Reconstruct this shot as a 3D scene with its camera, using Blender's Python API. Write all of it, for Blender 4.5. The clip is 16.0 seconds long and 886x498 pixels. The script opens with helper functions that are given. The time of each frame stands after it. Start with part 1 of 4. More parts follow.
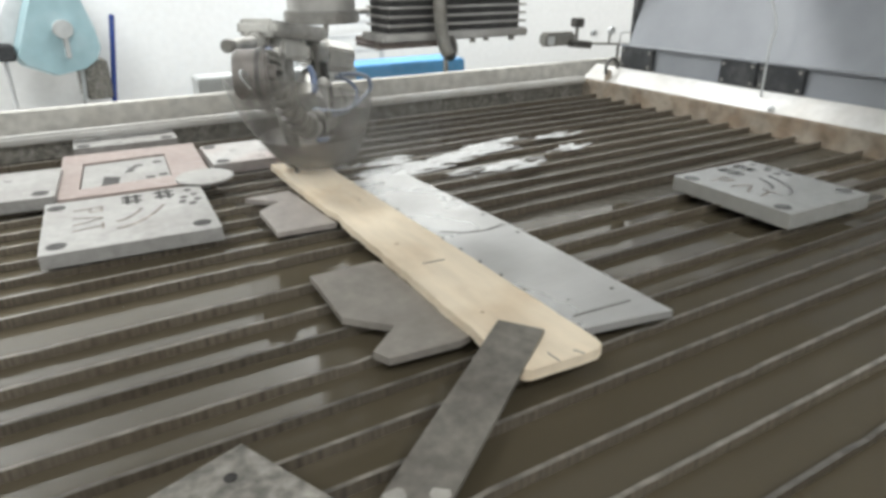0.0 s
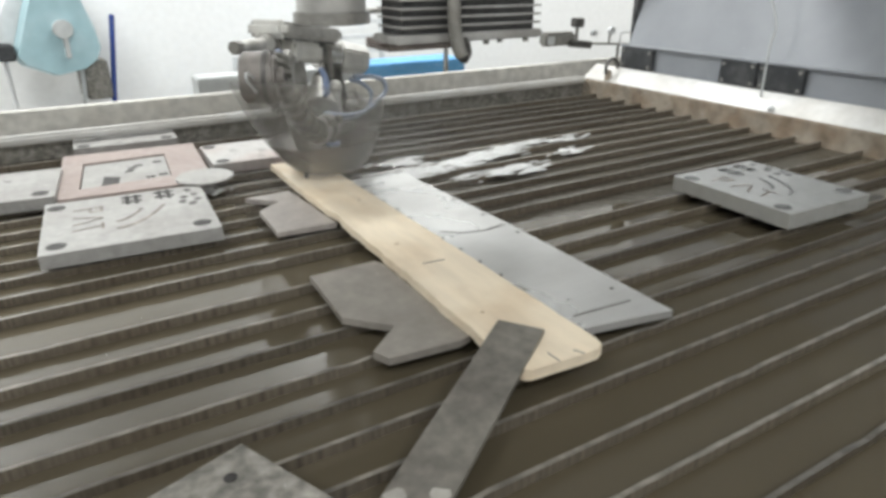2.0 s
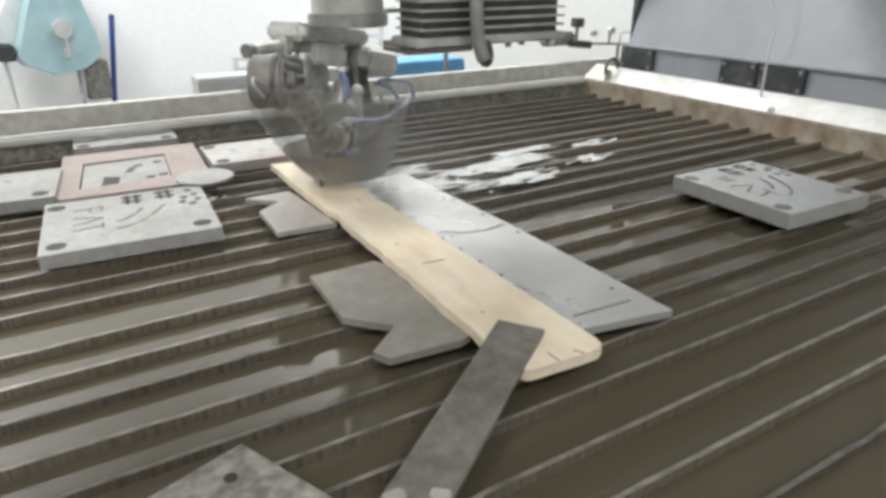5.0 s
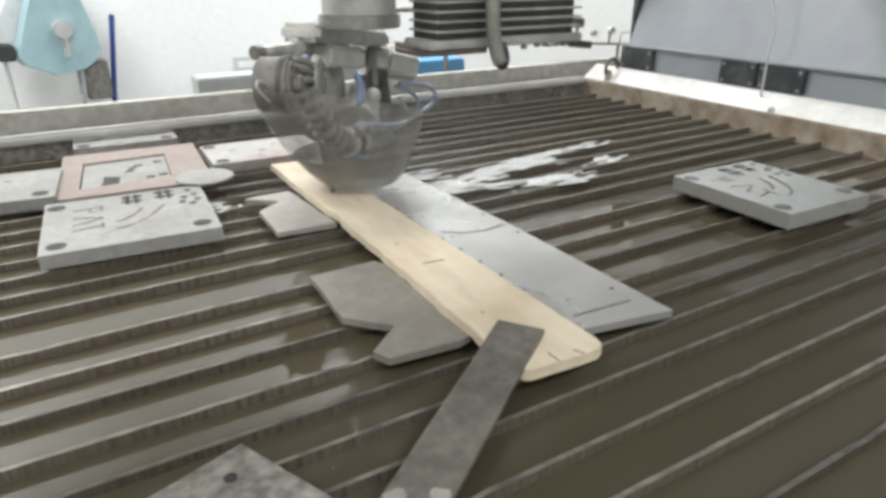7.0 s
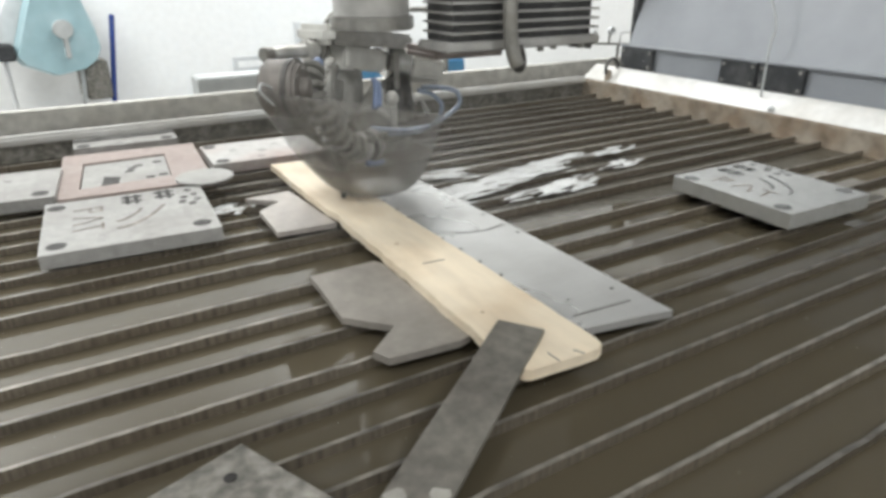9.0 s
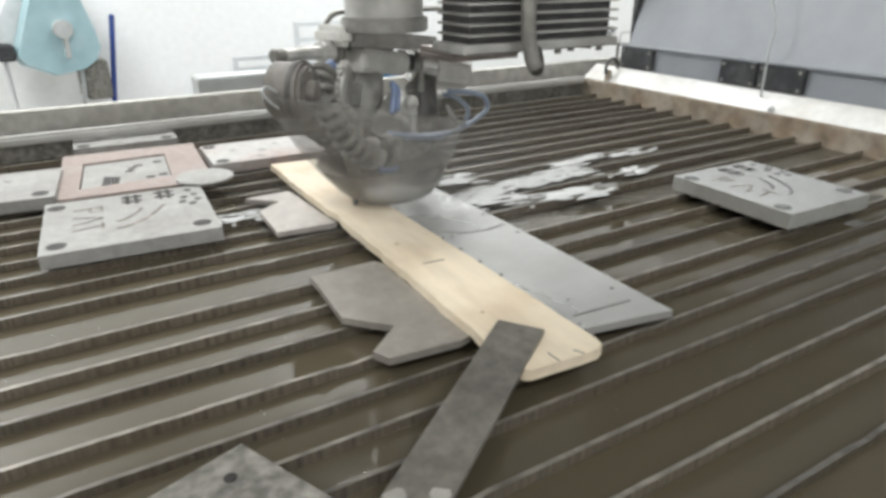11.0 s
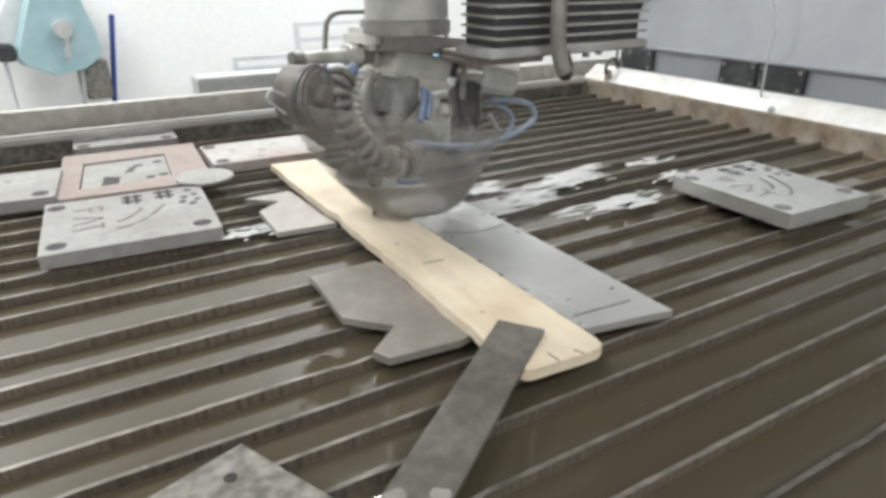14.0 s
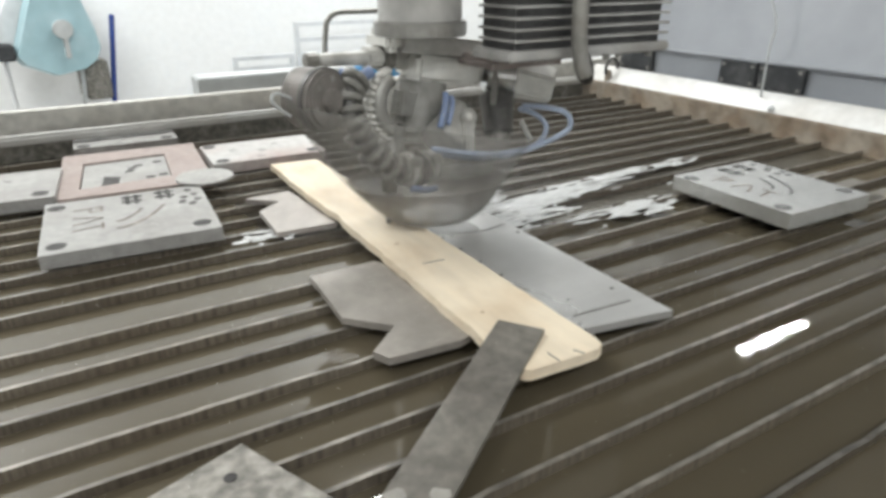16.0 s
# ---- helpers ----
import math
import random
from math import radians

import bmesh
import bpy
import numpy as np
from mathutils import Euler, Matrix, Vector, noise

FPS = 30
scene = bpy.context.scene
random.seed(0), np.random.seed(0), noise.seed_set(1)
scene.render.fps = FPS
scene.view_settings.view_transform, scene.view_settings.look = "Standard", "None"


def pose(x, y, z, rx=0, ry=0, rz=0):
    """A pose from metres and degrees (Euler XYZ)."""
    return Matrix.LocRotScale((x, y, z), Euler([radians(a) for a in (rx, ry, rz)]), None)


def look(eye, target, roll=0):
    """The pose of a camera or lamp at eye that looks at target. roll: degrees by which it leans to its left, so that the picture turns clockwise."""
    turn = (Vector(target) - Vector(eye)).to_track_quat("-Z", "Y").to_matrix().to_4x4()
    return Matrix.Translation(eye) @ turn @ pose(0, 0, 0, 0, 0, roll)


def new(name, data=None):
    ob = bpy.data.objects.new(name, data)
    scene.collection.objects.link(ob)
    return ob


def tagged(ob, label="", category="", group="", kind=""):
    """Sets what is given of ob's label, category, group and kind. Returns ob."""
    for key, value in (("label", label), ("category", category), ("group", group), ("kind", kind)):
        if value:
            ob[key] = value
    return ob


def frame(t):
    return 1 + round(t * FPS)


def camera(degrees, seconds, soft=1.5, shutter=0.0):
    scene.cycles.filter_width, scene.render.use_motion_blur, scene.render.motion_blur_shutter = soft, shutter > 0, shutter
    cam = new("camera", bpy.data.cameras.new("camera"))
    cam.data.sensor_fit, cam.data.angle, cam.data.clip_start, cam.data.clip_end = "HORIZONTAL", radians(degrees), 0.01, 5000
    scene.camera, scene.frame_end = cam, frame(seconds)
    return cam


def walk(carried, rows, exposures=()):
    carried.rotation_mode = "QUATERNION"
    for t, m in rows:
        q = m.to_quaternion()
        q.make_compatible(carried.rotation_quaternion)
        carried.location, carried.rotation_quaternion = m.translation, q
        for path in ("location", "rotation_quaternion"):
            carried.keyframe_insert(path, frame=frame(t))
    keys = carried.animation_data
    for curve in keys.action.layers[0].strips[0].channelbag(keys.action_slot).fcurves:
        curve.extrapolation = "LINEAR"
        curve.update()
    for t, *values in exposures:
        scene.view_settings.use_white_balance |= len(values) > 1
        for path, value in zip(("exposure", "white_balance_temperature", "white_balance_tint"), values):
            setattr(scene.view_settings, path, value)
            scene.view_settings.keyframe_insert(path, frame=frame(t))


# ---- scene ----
# A still camera stands over a waterjet cutting table; metres, slats run along x.
cam = camera(68.57, 16.0, soft=3.5, shutter=0.3)
EYE = Vector((0.0, 0.0, 0.36))
VIEW = Vector((0.47015, 0.78916, -0.39520))
CAMERA_POSE = look(EYE, EYE + VIEW, -0.15)
walk(cam, [(0.0, CAMERA_POSE), (16.0, CAMERA_POSE)], exposures=[(0.0, 0.0), (16.0, 0.0)])

# ---- light: fluorescent fittings on the workshop ceiling, behind and over the machine ----
world = bpy.data.worlds.new("workshop")
scene.world = world
world.use_nodes = True
world.node_tree.nodes["Background"].inputs[0].default_value = (0.9, 0.95, 1.0, 1)
world.node_tree.nodes["Background"].inputs[1].default_value = 0.3


def ceiling_lamp(x, y, z, sx, sy, watts, turn=0.0):
    data = bpy.data.lights.new("fluorescent_light", "AREA")
    data.shape, data.size, data.size_y, data.energy = "RECTANGLE", sx, sy, watts
    data.color = (0.98, 0.99, 0.975)
    ob = new("fluorescent_light", data)
    ob.matrix_world = pose(x, y, z, 0, 0, turn)
    return ob


for lx, ly, watts in ((-1.2, 3.0, 105), (1.8, 3.0, 105), (-1.6, -0.2, 32), (0.6, -2.0, 62), (-1.8, -2.4, 56), (5.2, 1.0, 42)):
    ceiling_lamp(lx, ly, 2.8, 1.4, 0.5, watts)
ceiling_lamp(5.34, 2.757, 2.6, 1.50, 0.11, 70, 0.9)


# ---- materials ----
def material(name, colour, rough=0.5, metal=0.0, grain=60.0, vary=0.15, bump=0.1, stain=None, stain_size=6.0,
             stain_amount=0.5, spec=0.5, streak=None, random_tint=0.0, alpha=1.0):
    m = bpy.data.materials.new(name)
    m.use_nodes = True
    n, l = m.node_tree.nodes, m.node_tree.links
    b = n["Principled BSDF"]
    co = n.new("ShaderNodeTexCoord")
    src = co.outputs["Object"]
    if streak:
        mp = n.new("ShaderNodeMapping")
        mp.inputs["Scale"].default_value = streak
        l.new(src, mp.inputs["Vector"])
        src = mp.outputs["Vector"]
    t1 = n.new("ShaderNodeTexNoise")
    t1.inputs["Scale"].default_value, t1.inputs["Detail"].default_value = grain, 6
    l.new(src, t1.inputs["Vector"])
    r1 = n.new("ShaderNodeMapRange")
    r1.inputs[1].default_value, r1.inputs[2].default_value = 0.3, 0.7
    r1.inputs[3].default_value, r1.inputs[4].default_value = 1 - vary, 1 + vary
    l.new(t1.outputs["Fac"], r1.inputs[0])
    t2 = n.new("ShaderNodeTexNoise")
    t2.inputs["Scale"].default_value, t2.inputs["Detail"].default_value = stain_size, 8
    l.new(co.outputs["Object"], t2.inputs["Vector"])
    r2 = n.new("ShaderNodeMapRange")
    r2.inputs[1].default_value, r2.inputs[2].default_value = 0.45, 0.68
    r2.inputs[3].default_value, r2.inputs[4].default_value = 0.0, stain_amount
    l.new(t2.outputs["Fac"], r2.inputs[0])
    mx = n.new("ShaderNodeMix")
    mx.data_type = "RGBA"
    mx.inputs[6].default_value = (*colour, 1)
    mx.inputs[7].default_value = (*(stain or [c * 0.6 for c in colour]), 1)
    l.new(r2.outputs[0], mx.inputs[0])
    hs = n.new("ShaderNodeHueSaturation")
    l.new(mx.outputs[2], hs.inputs["Color"])
    value = r1.outputs[0]
    if random_tint:
        oi = n.new("ShaderNodeObjectInfo")
        r3 = n.new("ShaderNodeMapRange")
        r3.inputs[3].default_value, r3.inputs[4].default_value = 1 - random_tint, 1 + random_tint
        l.new(oi.outputs["Random"], r3.inputs[0])
        mu = n.new("ShaderNodeMath")
        mu.operation = "MULTIPLY"
        l.new(value, mu.inputs[0]), l.new(r3.outputs[0], mu.inputs[1])
        value = mu.outputs[0]
    l.new(value, hs.inputs["Value"])
    l.new(hs.outputs[0], b.inputs["Base Color"])
    rr = n.new("ShaderNodeMapRange")
    rr.inputs[3].default_value, rr.inputs[4].default_value = max(rough - 0.12, 0.02), min(rough + 0.15, 1)
    l.new(t2.outputs["Fac"], rr.inputs[0])
    l.new(rr.outputs[0], b.inputs["Roughness"])
    b.inputs["Metallic"].default_value = metal
    b.inputs["Specular IOR Level"].default_value = spec
    b.inputs["Alpha"].default_value = alpha
    if bump:
        bp = n.new("ShaderNodeBump")
        bp.inputs["Strength"].default_value, bp.inputs["Distance"].default_value = bump, 0.002
        l.new(t1.outputs["Fac"], bp.inputs["Height"])
        l.new(bp.outputs[0], b.inputs["Normal"])
    return m


WALL = material("white_wall_paint", (0.86, 0.87, 0.87), 0.6, grain=30, vary=0.03, bump=0.03, stain=(0.78, 0.8, 0.8), stain_size=1.2, stain_amount=0.4)
CEILING = material("grey_ceiling", (0.50, 0.50, 0.49), 0.8, grain=20, vary=0.04, bump=0.03)
CONCRETE = material("concrete_floor", (0.32, 0.31, 0.29), 0.7, grain=40, vary=0.15, bump=0.1)
SLAT = material("wet_worn_steel_slat", (0.150, 0.130, 0.102), 0.34, 0.25, grain=16, vary=0.5, bump=0.3, stain=(0.095, 0.076, 0.054),
                stain_size=11, stain_amount=0.8, streak=(32, 1, 0.25), random_tint=0.25)
SLAT_EDGE = material("worn_slat_edge", (0.185, 0.173, 0.152), 0.4, 0.3, grain=25, vary=0.6, bump=0.4, stain=(0.15, 0.13, 0.105), stain_size=7,
                     stain_amount=0.9, streak=(4, 1, 1), random_tint=0.35)
RAIL = material("limed_steel_rail", (0.55, 0.54, 0.505), 0.6, grain=40, vary=0.2, bump=0.3, stain=(0.42, 0.39, 0.34), stain_size=5, stain_amount=0.7)
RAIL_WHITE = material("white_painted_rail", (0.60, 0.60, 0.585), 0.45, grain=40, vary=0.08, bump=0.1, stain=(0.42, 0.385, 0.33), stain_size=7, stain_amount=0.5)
RAIL_SCALE = material("brown_scaled_rail_face", (0.33, 0.285, 0.23), 0.65, grain=30, vary=0.3, bump=0.4, stain=(0.2, 0.14, 0.09), stain_size=14, stain_amount=0.8)
GUARD = material("pale_grey_guard_paint", (0.30, 0.318, 0.345), 0.42, grain=15, vary=0.05, bump=0.04, stain=(0.25, 0.268, 0.295), stain_size=3, stain_amount=0.5)
PAD = material("black_rubber_pad", (0.035, 0.038, 0.042), 0.5, grain=40, vary=0.3, bump=0.2, stain=(0.1, 0.1, 0.1), stain_size=20, stain_amount=0.5)
PLATE = material("milled_aluminium_plate", (0.34, 0.336, 0.323), 0.5, 0.2, grain=70, vary=0.14, bump=0.12, stain=(0.27, 0.26, 0.245), stain_size=9, stain_amount=0.7)
PLATE_PINK = material("pink_stained_aluminium", (0.44, 0.43, 0.415), 0.5, 0.2, grain=70, vary=0.14, bump=0.12, stain=(0.38, 0.30, 0.275), stain_size=5, stain_amount=1.0)
PLATE_BRIGHT = material("polished_aluminium_plate", (0.60, 0.60, 0.58), 0.2, 0.5, grain=60, vary=0.06, bump=0.02, stain=(0.46, 0.46, 0.44), stain_size=14, stain_amount=0.4)
SHEET = material("brushed_grey_sheet", (0.56, 0.56, 0.55), 0.27, 0.55, grain=30, vary=0.035, bump=0.04, stain=(0.40, 0.395, 0.38), stain_size=7, stain_amount=0.5, streak=(1, 8, 1))
OFFCUT = material("dull_metal_offcut", (0.30, 0.278, 0.250), 0.5, 0.3, grain=60, vary=0.12, bump=0.1, stain=(0.23, 0.212, 0.19), stain_size=12, stain_amount=0.6)
OFFCUT_PALE = material("pale_metal_offcut", (0.38, 0.352, 0.325), 0.5, 0.3, grain=60, vary=0.12, bump=0.1, stain=(0.36, 0.33, 0.305), stain_size=12, stain_amount=0.5)
BAR = material("dark_mill_steel", (0.215, 0.202, 0.178), 0.45, 0.4, grain=70, vary=0.25, bump=0.2, stain=(0.15, 0.138, 0.12), stain_size=14, stain_amount=0.7)
CHALK = material("dried_abrasive_residue", (0.42, 0.405, 0.37), 0.85, grain=60, vary=0.2, bump=0.4)
# dirty plate steel; on the back rail its dark paints shade
DIRTY_AND_SHADED = material("dirty_steel_and_lip_shade", (0.20, 0.19, 0.168), 0.55, 0.3, grain=90, vary=0.45, bump=0.4, stain=(0.32, 0.305, 0.275), stain_size=34, stain_amount=0.8)
RED = material("reddish_board", (0.31, 0.252, 0.230), 0.6, grain=60, vary=0.12, bump=0.1, stain=(0.37, 0.32, 0.30), stain_size=9, stain_amount=0.6)
HOLE_SHADE = material("painted_hole_shade", (0.03, 0.028, 0.026), 0.6, grain=60, vary=0.3, bump=0.0)
GREY_CUT = material("grey_glossy_cut", (0.22, 0.22, 0.21), 0.25, 0.5, grain=60, vary=0.4, bump=0.0)
ETCH = material("worn_cut_edge", (0.15, 0.125, 0.105), 0.6, grain=80, vary=0.5, bump=0.0, stain=(0.34, 0.31, 0.28), stain_size=60, stain_amount=0.8)
SCORE = material("scored_line", (0.14, 0.135, 0.125), 0.6, grain=60, vary=0.3, bump=0.0)
CAST = material("wet_grey_casting", (0.30, 0.295, 0.275), 0.4, 0.35, grain=50, vary=0.2, bump=0.25, stain=(0.2, 0.185, 0.165), stain_size=14, stain_amount=0.7)
CAST_PALE = material("pale_splashed_alloy", (0.58, 0.575, 0.545), 0.4, 0.3, grain=50, vary=0.15, bump=0.2, stain=(0.36, 0.345, 0.31), stain_size=18, stain_amount=0.7)
COLUMN = material("splashed_grey_column", (0.50, 0.495, 0.475), 0.42, 0.15, grain=30, vary=0.15, bump=0.15, stain=(0.33, 0.32, 0.30), stain_size=9, stain_amount=0.7)
FLANGE = material("splashed_grey_flange", (0.52, 0.515, 0.49), 0.4, 0.2, grain=50, vary=0.15, bump=0.2, stain=(0.30, 0.29, 0.265), stain_size=18, stain_amount=0.6)
BLOCK = material("white_splashed_block", (0.74, 0.735, 0.70), 0.4, 0.1, grain=50, vary=0.1, bump=0.15, stain=(0.62, 0.605, 0.56), stain_size=22, stain_amount=0.5)
FOOT = material("brownish_splashed_casting", (0.42, 0.37, 0.345), 0.5, 0.1, grain=50, vary=0.2, bump=0.2, stain=(0.27, 0.225, 0.2), stain_size=12, stain_amount=0.7)
CAST_RED = material("brownish_casting", (0.20, 0.185, 0.172), 0.5, 0.2, grain=50, vary=0.2, bump=0.2, stain=(0.25, 0.225, 0.205), stain_size=12, stain_amount=0.7)
STEEL = material("bright_wet_steel", (0.72, 0.72, 0.70), 0.22, 0.7, grain=40, vary=0.1, bump=0.05, stain=(0.35, 0.34, 0.3), stain_size=25, stain_amount=0.5)
FOLD_DARK = material("black_bellows_cloth", (0.085, 0.084, 0.085), 0.6, grain=60, vary=0.3, bump=0.2)
FOLD = material("grey_bellows_edge", (0.43, 0.425, 0.41), 0.5, 0.1, grain=40, vary=0.2, bump=0.2, stain=(0.2, 0.19, 0.17), stain_size=20, stain_amount=0.7)
RUBBER = material("wet_dark_rubber", (0.06, 0.058, 0.054), 0.4, grain=50, vary=0.3, bump=0.2, stain=(0.16, 0.15, 0.14), stain_size=30, stain_amount=0.6)
RUBBER_GREY = material("grey_ribbed_hose", (0.25, 0.245, 0.225), 0.45, grain=50, vary=0.2, bump=0.2, stain=(0.1, 0.095, 0.09), stain_size=30, stain_amount=0.6)
BLUE_TUBE = material("blue_plastic_tube", (0.19, 0.25, 0.40), 0.35, grain=60, vary=0.1, bump=0.0)
BLUE_PALE = material("pale_blue_tube", (0.38, 0.45, 0.58), 0.3, grain=60, vary=0.1, bump=0.0)
BLUE_BOX = material("blue_plastic_crate", (0.12, 0.38, 0.68), 0.5, grain=20, vary=0.08, bump=0.05)
TEAL = material("teal_moulded_plastic", (0.33, 0.49, 0.535), 0.45, grain=15, vary=0.06, bump=0.04, stain=(0.42, 0.56, 0.60), stain_size=8, stain_amount=0.6)
POLE_BLUE = material("blue_painted_pole", (0.02, 0.05, 0.22), 0.4, grain=30, vary=0.1, bump=0.0)
BEAM = material("grey_beam_paint", (0.42, 0.42, 0.41), 0.5, grain=20, vary=0.08, bump=0.05)
FAINT = material("white_tube_frame", (0.68, 0.70, 0.71), 0.5, grain=20, vary=0.05, bump=0.02)
TRAY = material("grey_cable_tray", (0.50, 0.52, 0.52), 0.5, grain=20, vary=0.08, bump=0.03)


def wood_material():
    m = material("pale_softwood", (0.74, 0.645, 0.50), 0.62, grain=11, vary=0.09, bump=0.25, stain=(0.58, 0.455, 0.31), stain_size=11,
                 stain_amount=0.6, streak=(4.5, 1.0, 4.5))
    return m


WOOD = wood_material()
KNOT = material("brown_wood_knot", (0.50, 0.38, 0.25), 0.65, grain=40, vary=0.3, bump=0.1)


def water_material(name, rough, scale, strength, tint):
    m = bpy.data.materials.new(name)
    m.use_nodes = True
    n, l = m.node_tree.nodes, m.node_tree.links
    b = n["Principled BSDF"]
    b.inputs["Base Color"].default_value = (*tint, 1)
    b.inputs["Roughness"].default_value = rough
    b.inputs["IOR"].default_value = 1.33
    b.inputs["Specular IOR Level"].default_value = 0.9
    co = n.new("ShaderNodeTexCoord")
    t = n.new("ShaderNodeTexNoise")
    t.inputs["Scale"].default_value, t.inputs["Detail"].default_value = scale, 3
    l.new(co.outputs["Object"], t.inputs["Vector"])
    bp = n.new("ShaderNodeBump")
    bp.inputs["Strength"].default_value, bp.inputs["Distance"].default_value = strength, 0.004
    l.new(t.outputs["Fac"], bp.inputs["Height"])
    l.new(bp.outputs[0], b.inputs["Normal"])
    return m


WATER = water_material("murky_tank_water", 0.035, 14, 0.05, (0.082, 0.069, 0.046))
CHURNED = water_material("churned_tank_water", 0.32, 60, 0.9, (0.066, 0.058, 0.042))
# white base: foam, plus the ceiling's reflection painted into the colour
SPLASH = water_material("splash_foam_and_painted_reflection", 0.08, 70, 0.9, (0.66, 0.67, 0.665))


def shroud_material():
    m = bpy.data.materials.new("smoky_splashed_plastic")
    m.use_nodes = True
    n, l = m.node_tree.nodes, m.node_tree.links
    b = n["Principled BSDF"]
    b.inputs["Base Color"].default_value = (0.30, 0.29, 0.27, 1)
    b.inputs["Roughness"].default_value = 0.25
    co = n.new("ShaderNodeTexCoord")
    t = n.new("ShaderNodeTexNoise")
    t.inputs["Scale"].default_value, t.inputs["Detail"].default_value = 16, 7
    l.new(co.outputs["Object"], t.inputs["Vector"])
    r = n.new("ShaderNodeMapRange")
    r.inputs[1].default_value, r.inputs[2].default_value = 0.35, 0.7
    r.inputs[3].default_value, r.inputs[4].default_value = 0.12, 0.34
    l.new(t.outputs["Fac"], r.inputs[0])
    l.new(r.outputs[0], b.inputs["Alpha"])
    return m


SHROUD = shroud_material()
SKIRT = material("grimy_plastic_skirt", (0.20, 0.18, 0.155), 0.4, grain=30, vary=0.3, bump=0.1, stain=(0.12, 0.10, 0.08), stain_size=20, stain_amount=0.8, alpha=0.72)


# ---- mesh helpers ----
def finish(name, bm, mat, parent=None, label="", smooth=False, bevel=0.0):
    if bevel:
        bmesh.ops.bevel(bm, geom=[e for e in bm.edges if e.calc_face_angle(0) > 0.5], offset=bevel, segments=2, affect="EDGES", clamp_overlap=True)
    bmesh.ops.recalc_face_normals(bm, faces=bm.faces)
    me = bpy.data.meshes.new(name)
    bm.to_mesh(me)
    bm.free()
    me.materials.append(mat)
    if smooth:
        for p in me.polygons:
            p.use_smooth = True
    ob = new(name, me)
    if parent is not None:
        ob.parent = parent
    if label:
        tagged(ob, label)
    return ob


def part(name, bm, mat, parent, label="", smooth=False, bevel=0.0):
    return finish(name, bm, mat, parent, label, smooth, bevel)


def thing(name, label, category, at=(0, 0, 0), turn=0.0, group="", kind="", size=(1, 1, 1)):
    ob = new(name)
    ob.matrix_world = pose(*at, 0, 0, turn) @ Matrix.Diagonal((*size, 1))
    return tagged(ob, label, category, group, kind)


def box(x0, x1, y0, y1, z0, z1, bm=None, m=None):
    bm = bm or bmesh.new()
    c = Matrix.Translation(((x0 + x1) / 2, (y0 + y1) / 2, (z0 + z1) / 2)) @ Matrix.Diagonal((x1 - x0, y1 - y0, z1 - z0, 1))
    bmesh.ops.create_cube(bm, size=1, matrix=(m or Matrix()) @ c)
    return bm


def prism(points, z0, z1, bm=None):
    bm = bm or bmesh.new()
    low = [bm.verts.new((x, y, z0)) for x, y in points]
    top = [bm.verts.new((x, y, z1)) for x, y in points]
    bm.faces.new(top)
    bm.faces.new(low[::-1])
    k = len(points)
    for i in range(k):
        bm.faces.new((low[i], low[(i + 1) % k], top[(i + 1) % k], top[i]))
    return bm


def rod(a, b, r, r2=None, bm=None, seg=16):
    bm = bm or bmesh.new()
    a, b = Vector(a), Vector(b)
    m = Matrix.Translation((a + b) / 2) @ (b - a).to_track_quat("Z", "Y").to_matrix().to_4x4()
    bmesh.ops.create_cone(bm, cap_ends=True, segments=seg, radius1=r, radius2=r if r2 is None else r2, depth=(b - a).length, matrix=m)
    return bm


def ball(c, r, bm=None, squash=(1, 1, 1)):
    bm = bm or bmesh.new()
    bmesh.ops.create_uvsphere(bm, u_segments=14, v_segments=8, radius=r, matrix=Matrix.Translation(c) @ Matrix.Diagonal((*squash, 1)))
    return bm


def smooth_path(pts, steps=8):
    pts = [Vector(p) for p in pts]
    out = []
    for i in range(len(pts) - 1):
        p0, p1, p2, p3 = pts[max(i - 1, 0)], pts[i], pts[i + 1], pts[min(i + 2, len(pts) - 1)]
        for s in range(steps):
            t = s / steps
            out.append(0.5 * ((2 * p1) + (p2 - p0) * t + (2 * p0 - 5 * p1 + 4 * p2 - p3) * t * t + (3 * p1 - p0 - 3 * p2 + p3) * t ** 3))
    return out + [pts[-1]]


def tube(pts, r, bm=None, seg=10, steps=8, ribs=0.0, every=2):
    bm = bm or bmesh.new()
    path = smooth_path(pts, steps)
    rings, up = [], None
    for i, p in enumerate(path):
        d = (path[min(i + 1, len(path) - 1)] - path[max(i - 1, 0)]).normalized()
        if up is None:
            up = d.orthogonal().normalized()
        up = (up - d * up.dot(d)).normalized()
        side = d.cross(up)
        k = r + (ribs if (i // every) % 2 else 0.0)
        rings.append([bm.verts.new(p + (up * math.cos(a) + side * math.sin(a)) * k) for a in [2 * math.pi * j / seg for j in range(seg)]])
    for u, v in zip(rings, rings[1:]):
        for j in range(seg):
            bm.faces.new((u[j], u[(j + 1) % seg], v[(j + 1) % seg], v[j]))
    bm.faces.new(rings[0][::-1])
    bm.faces.new(rings[-1])
    return bm


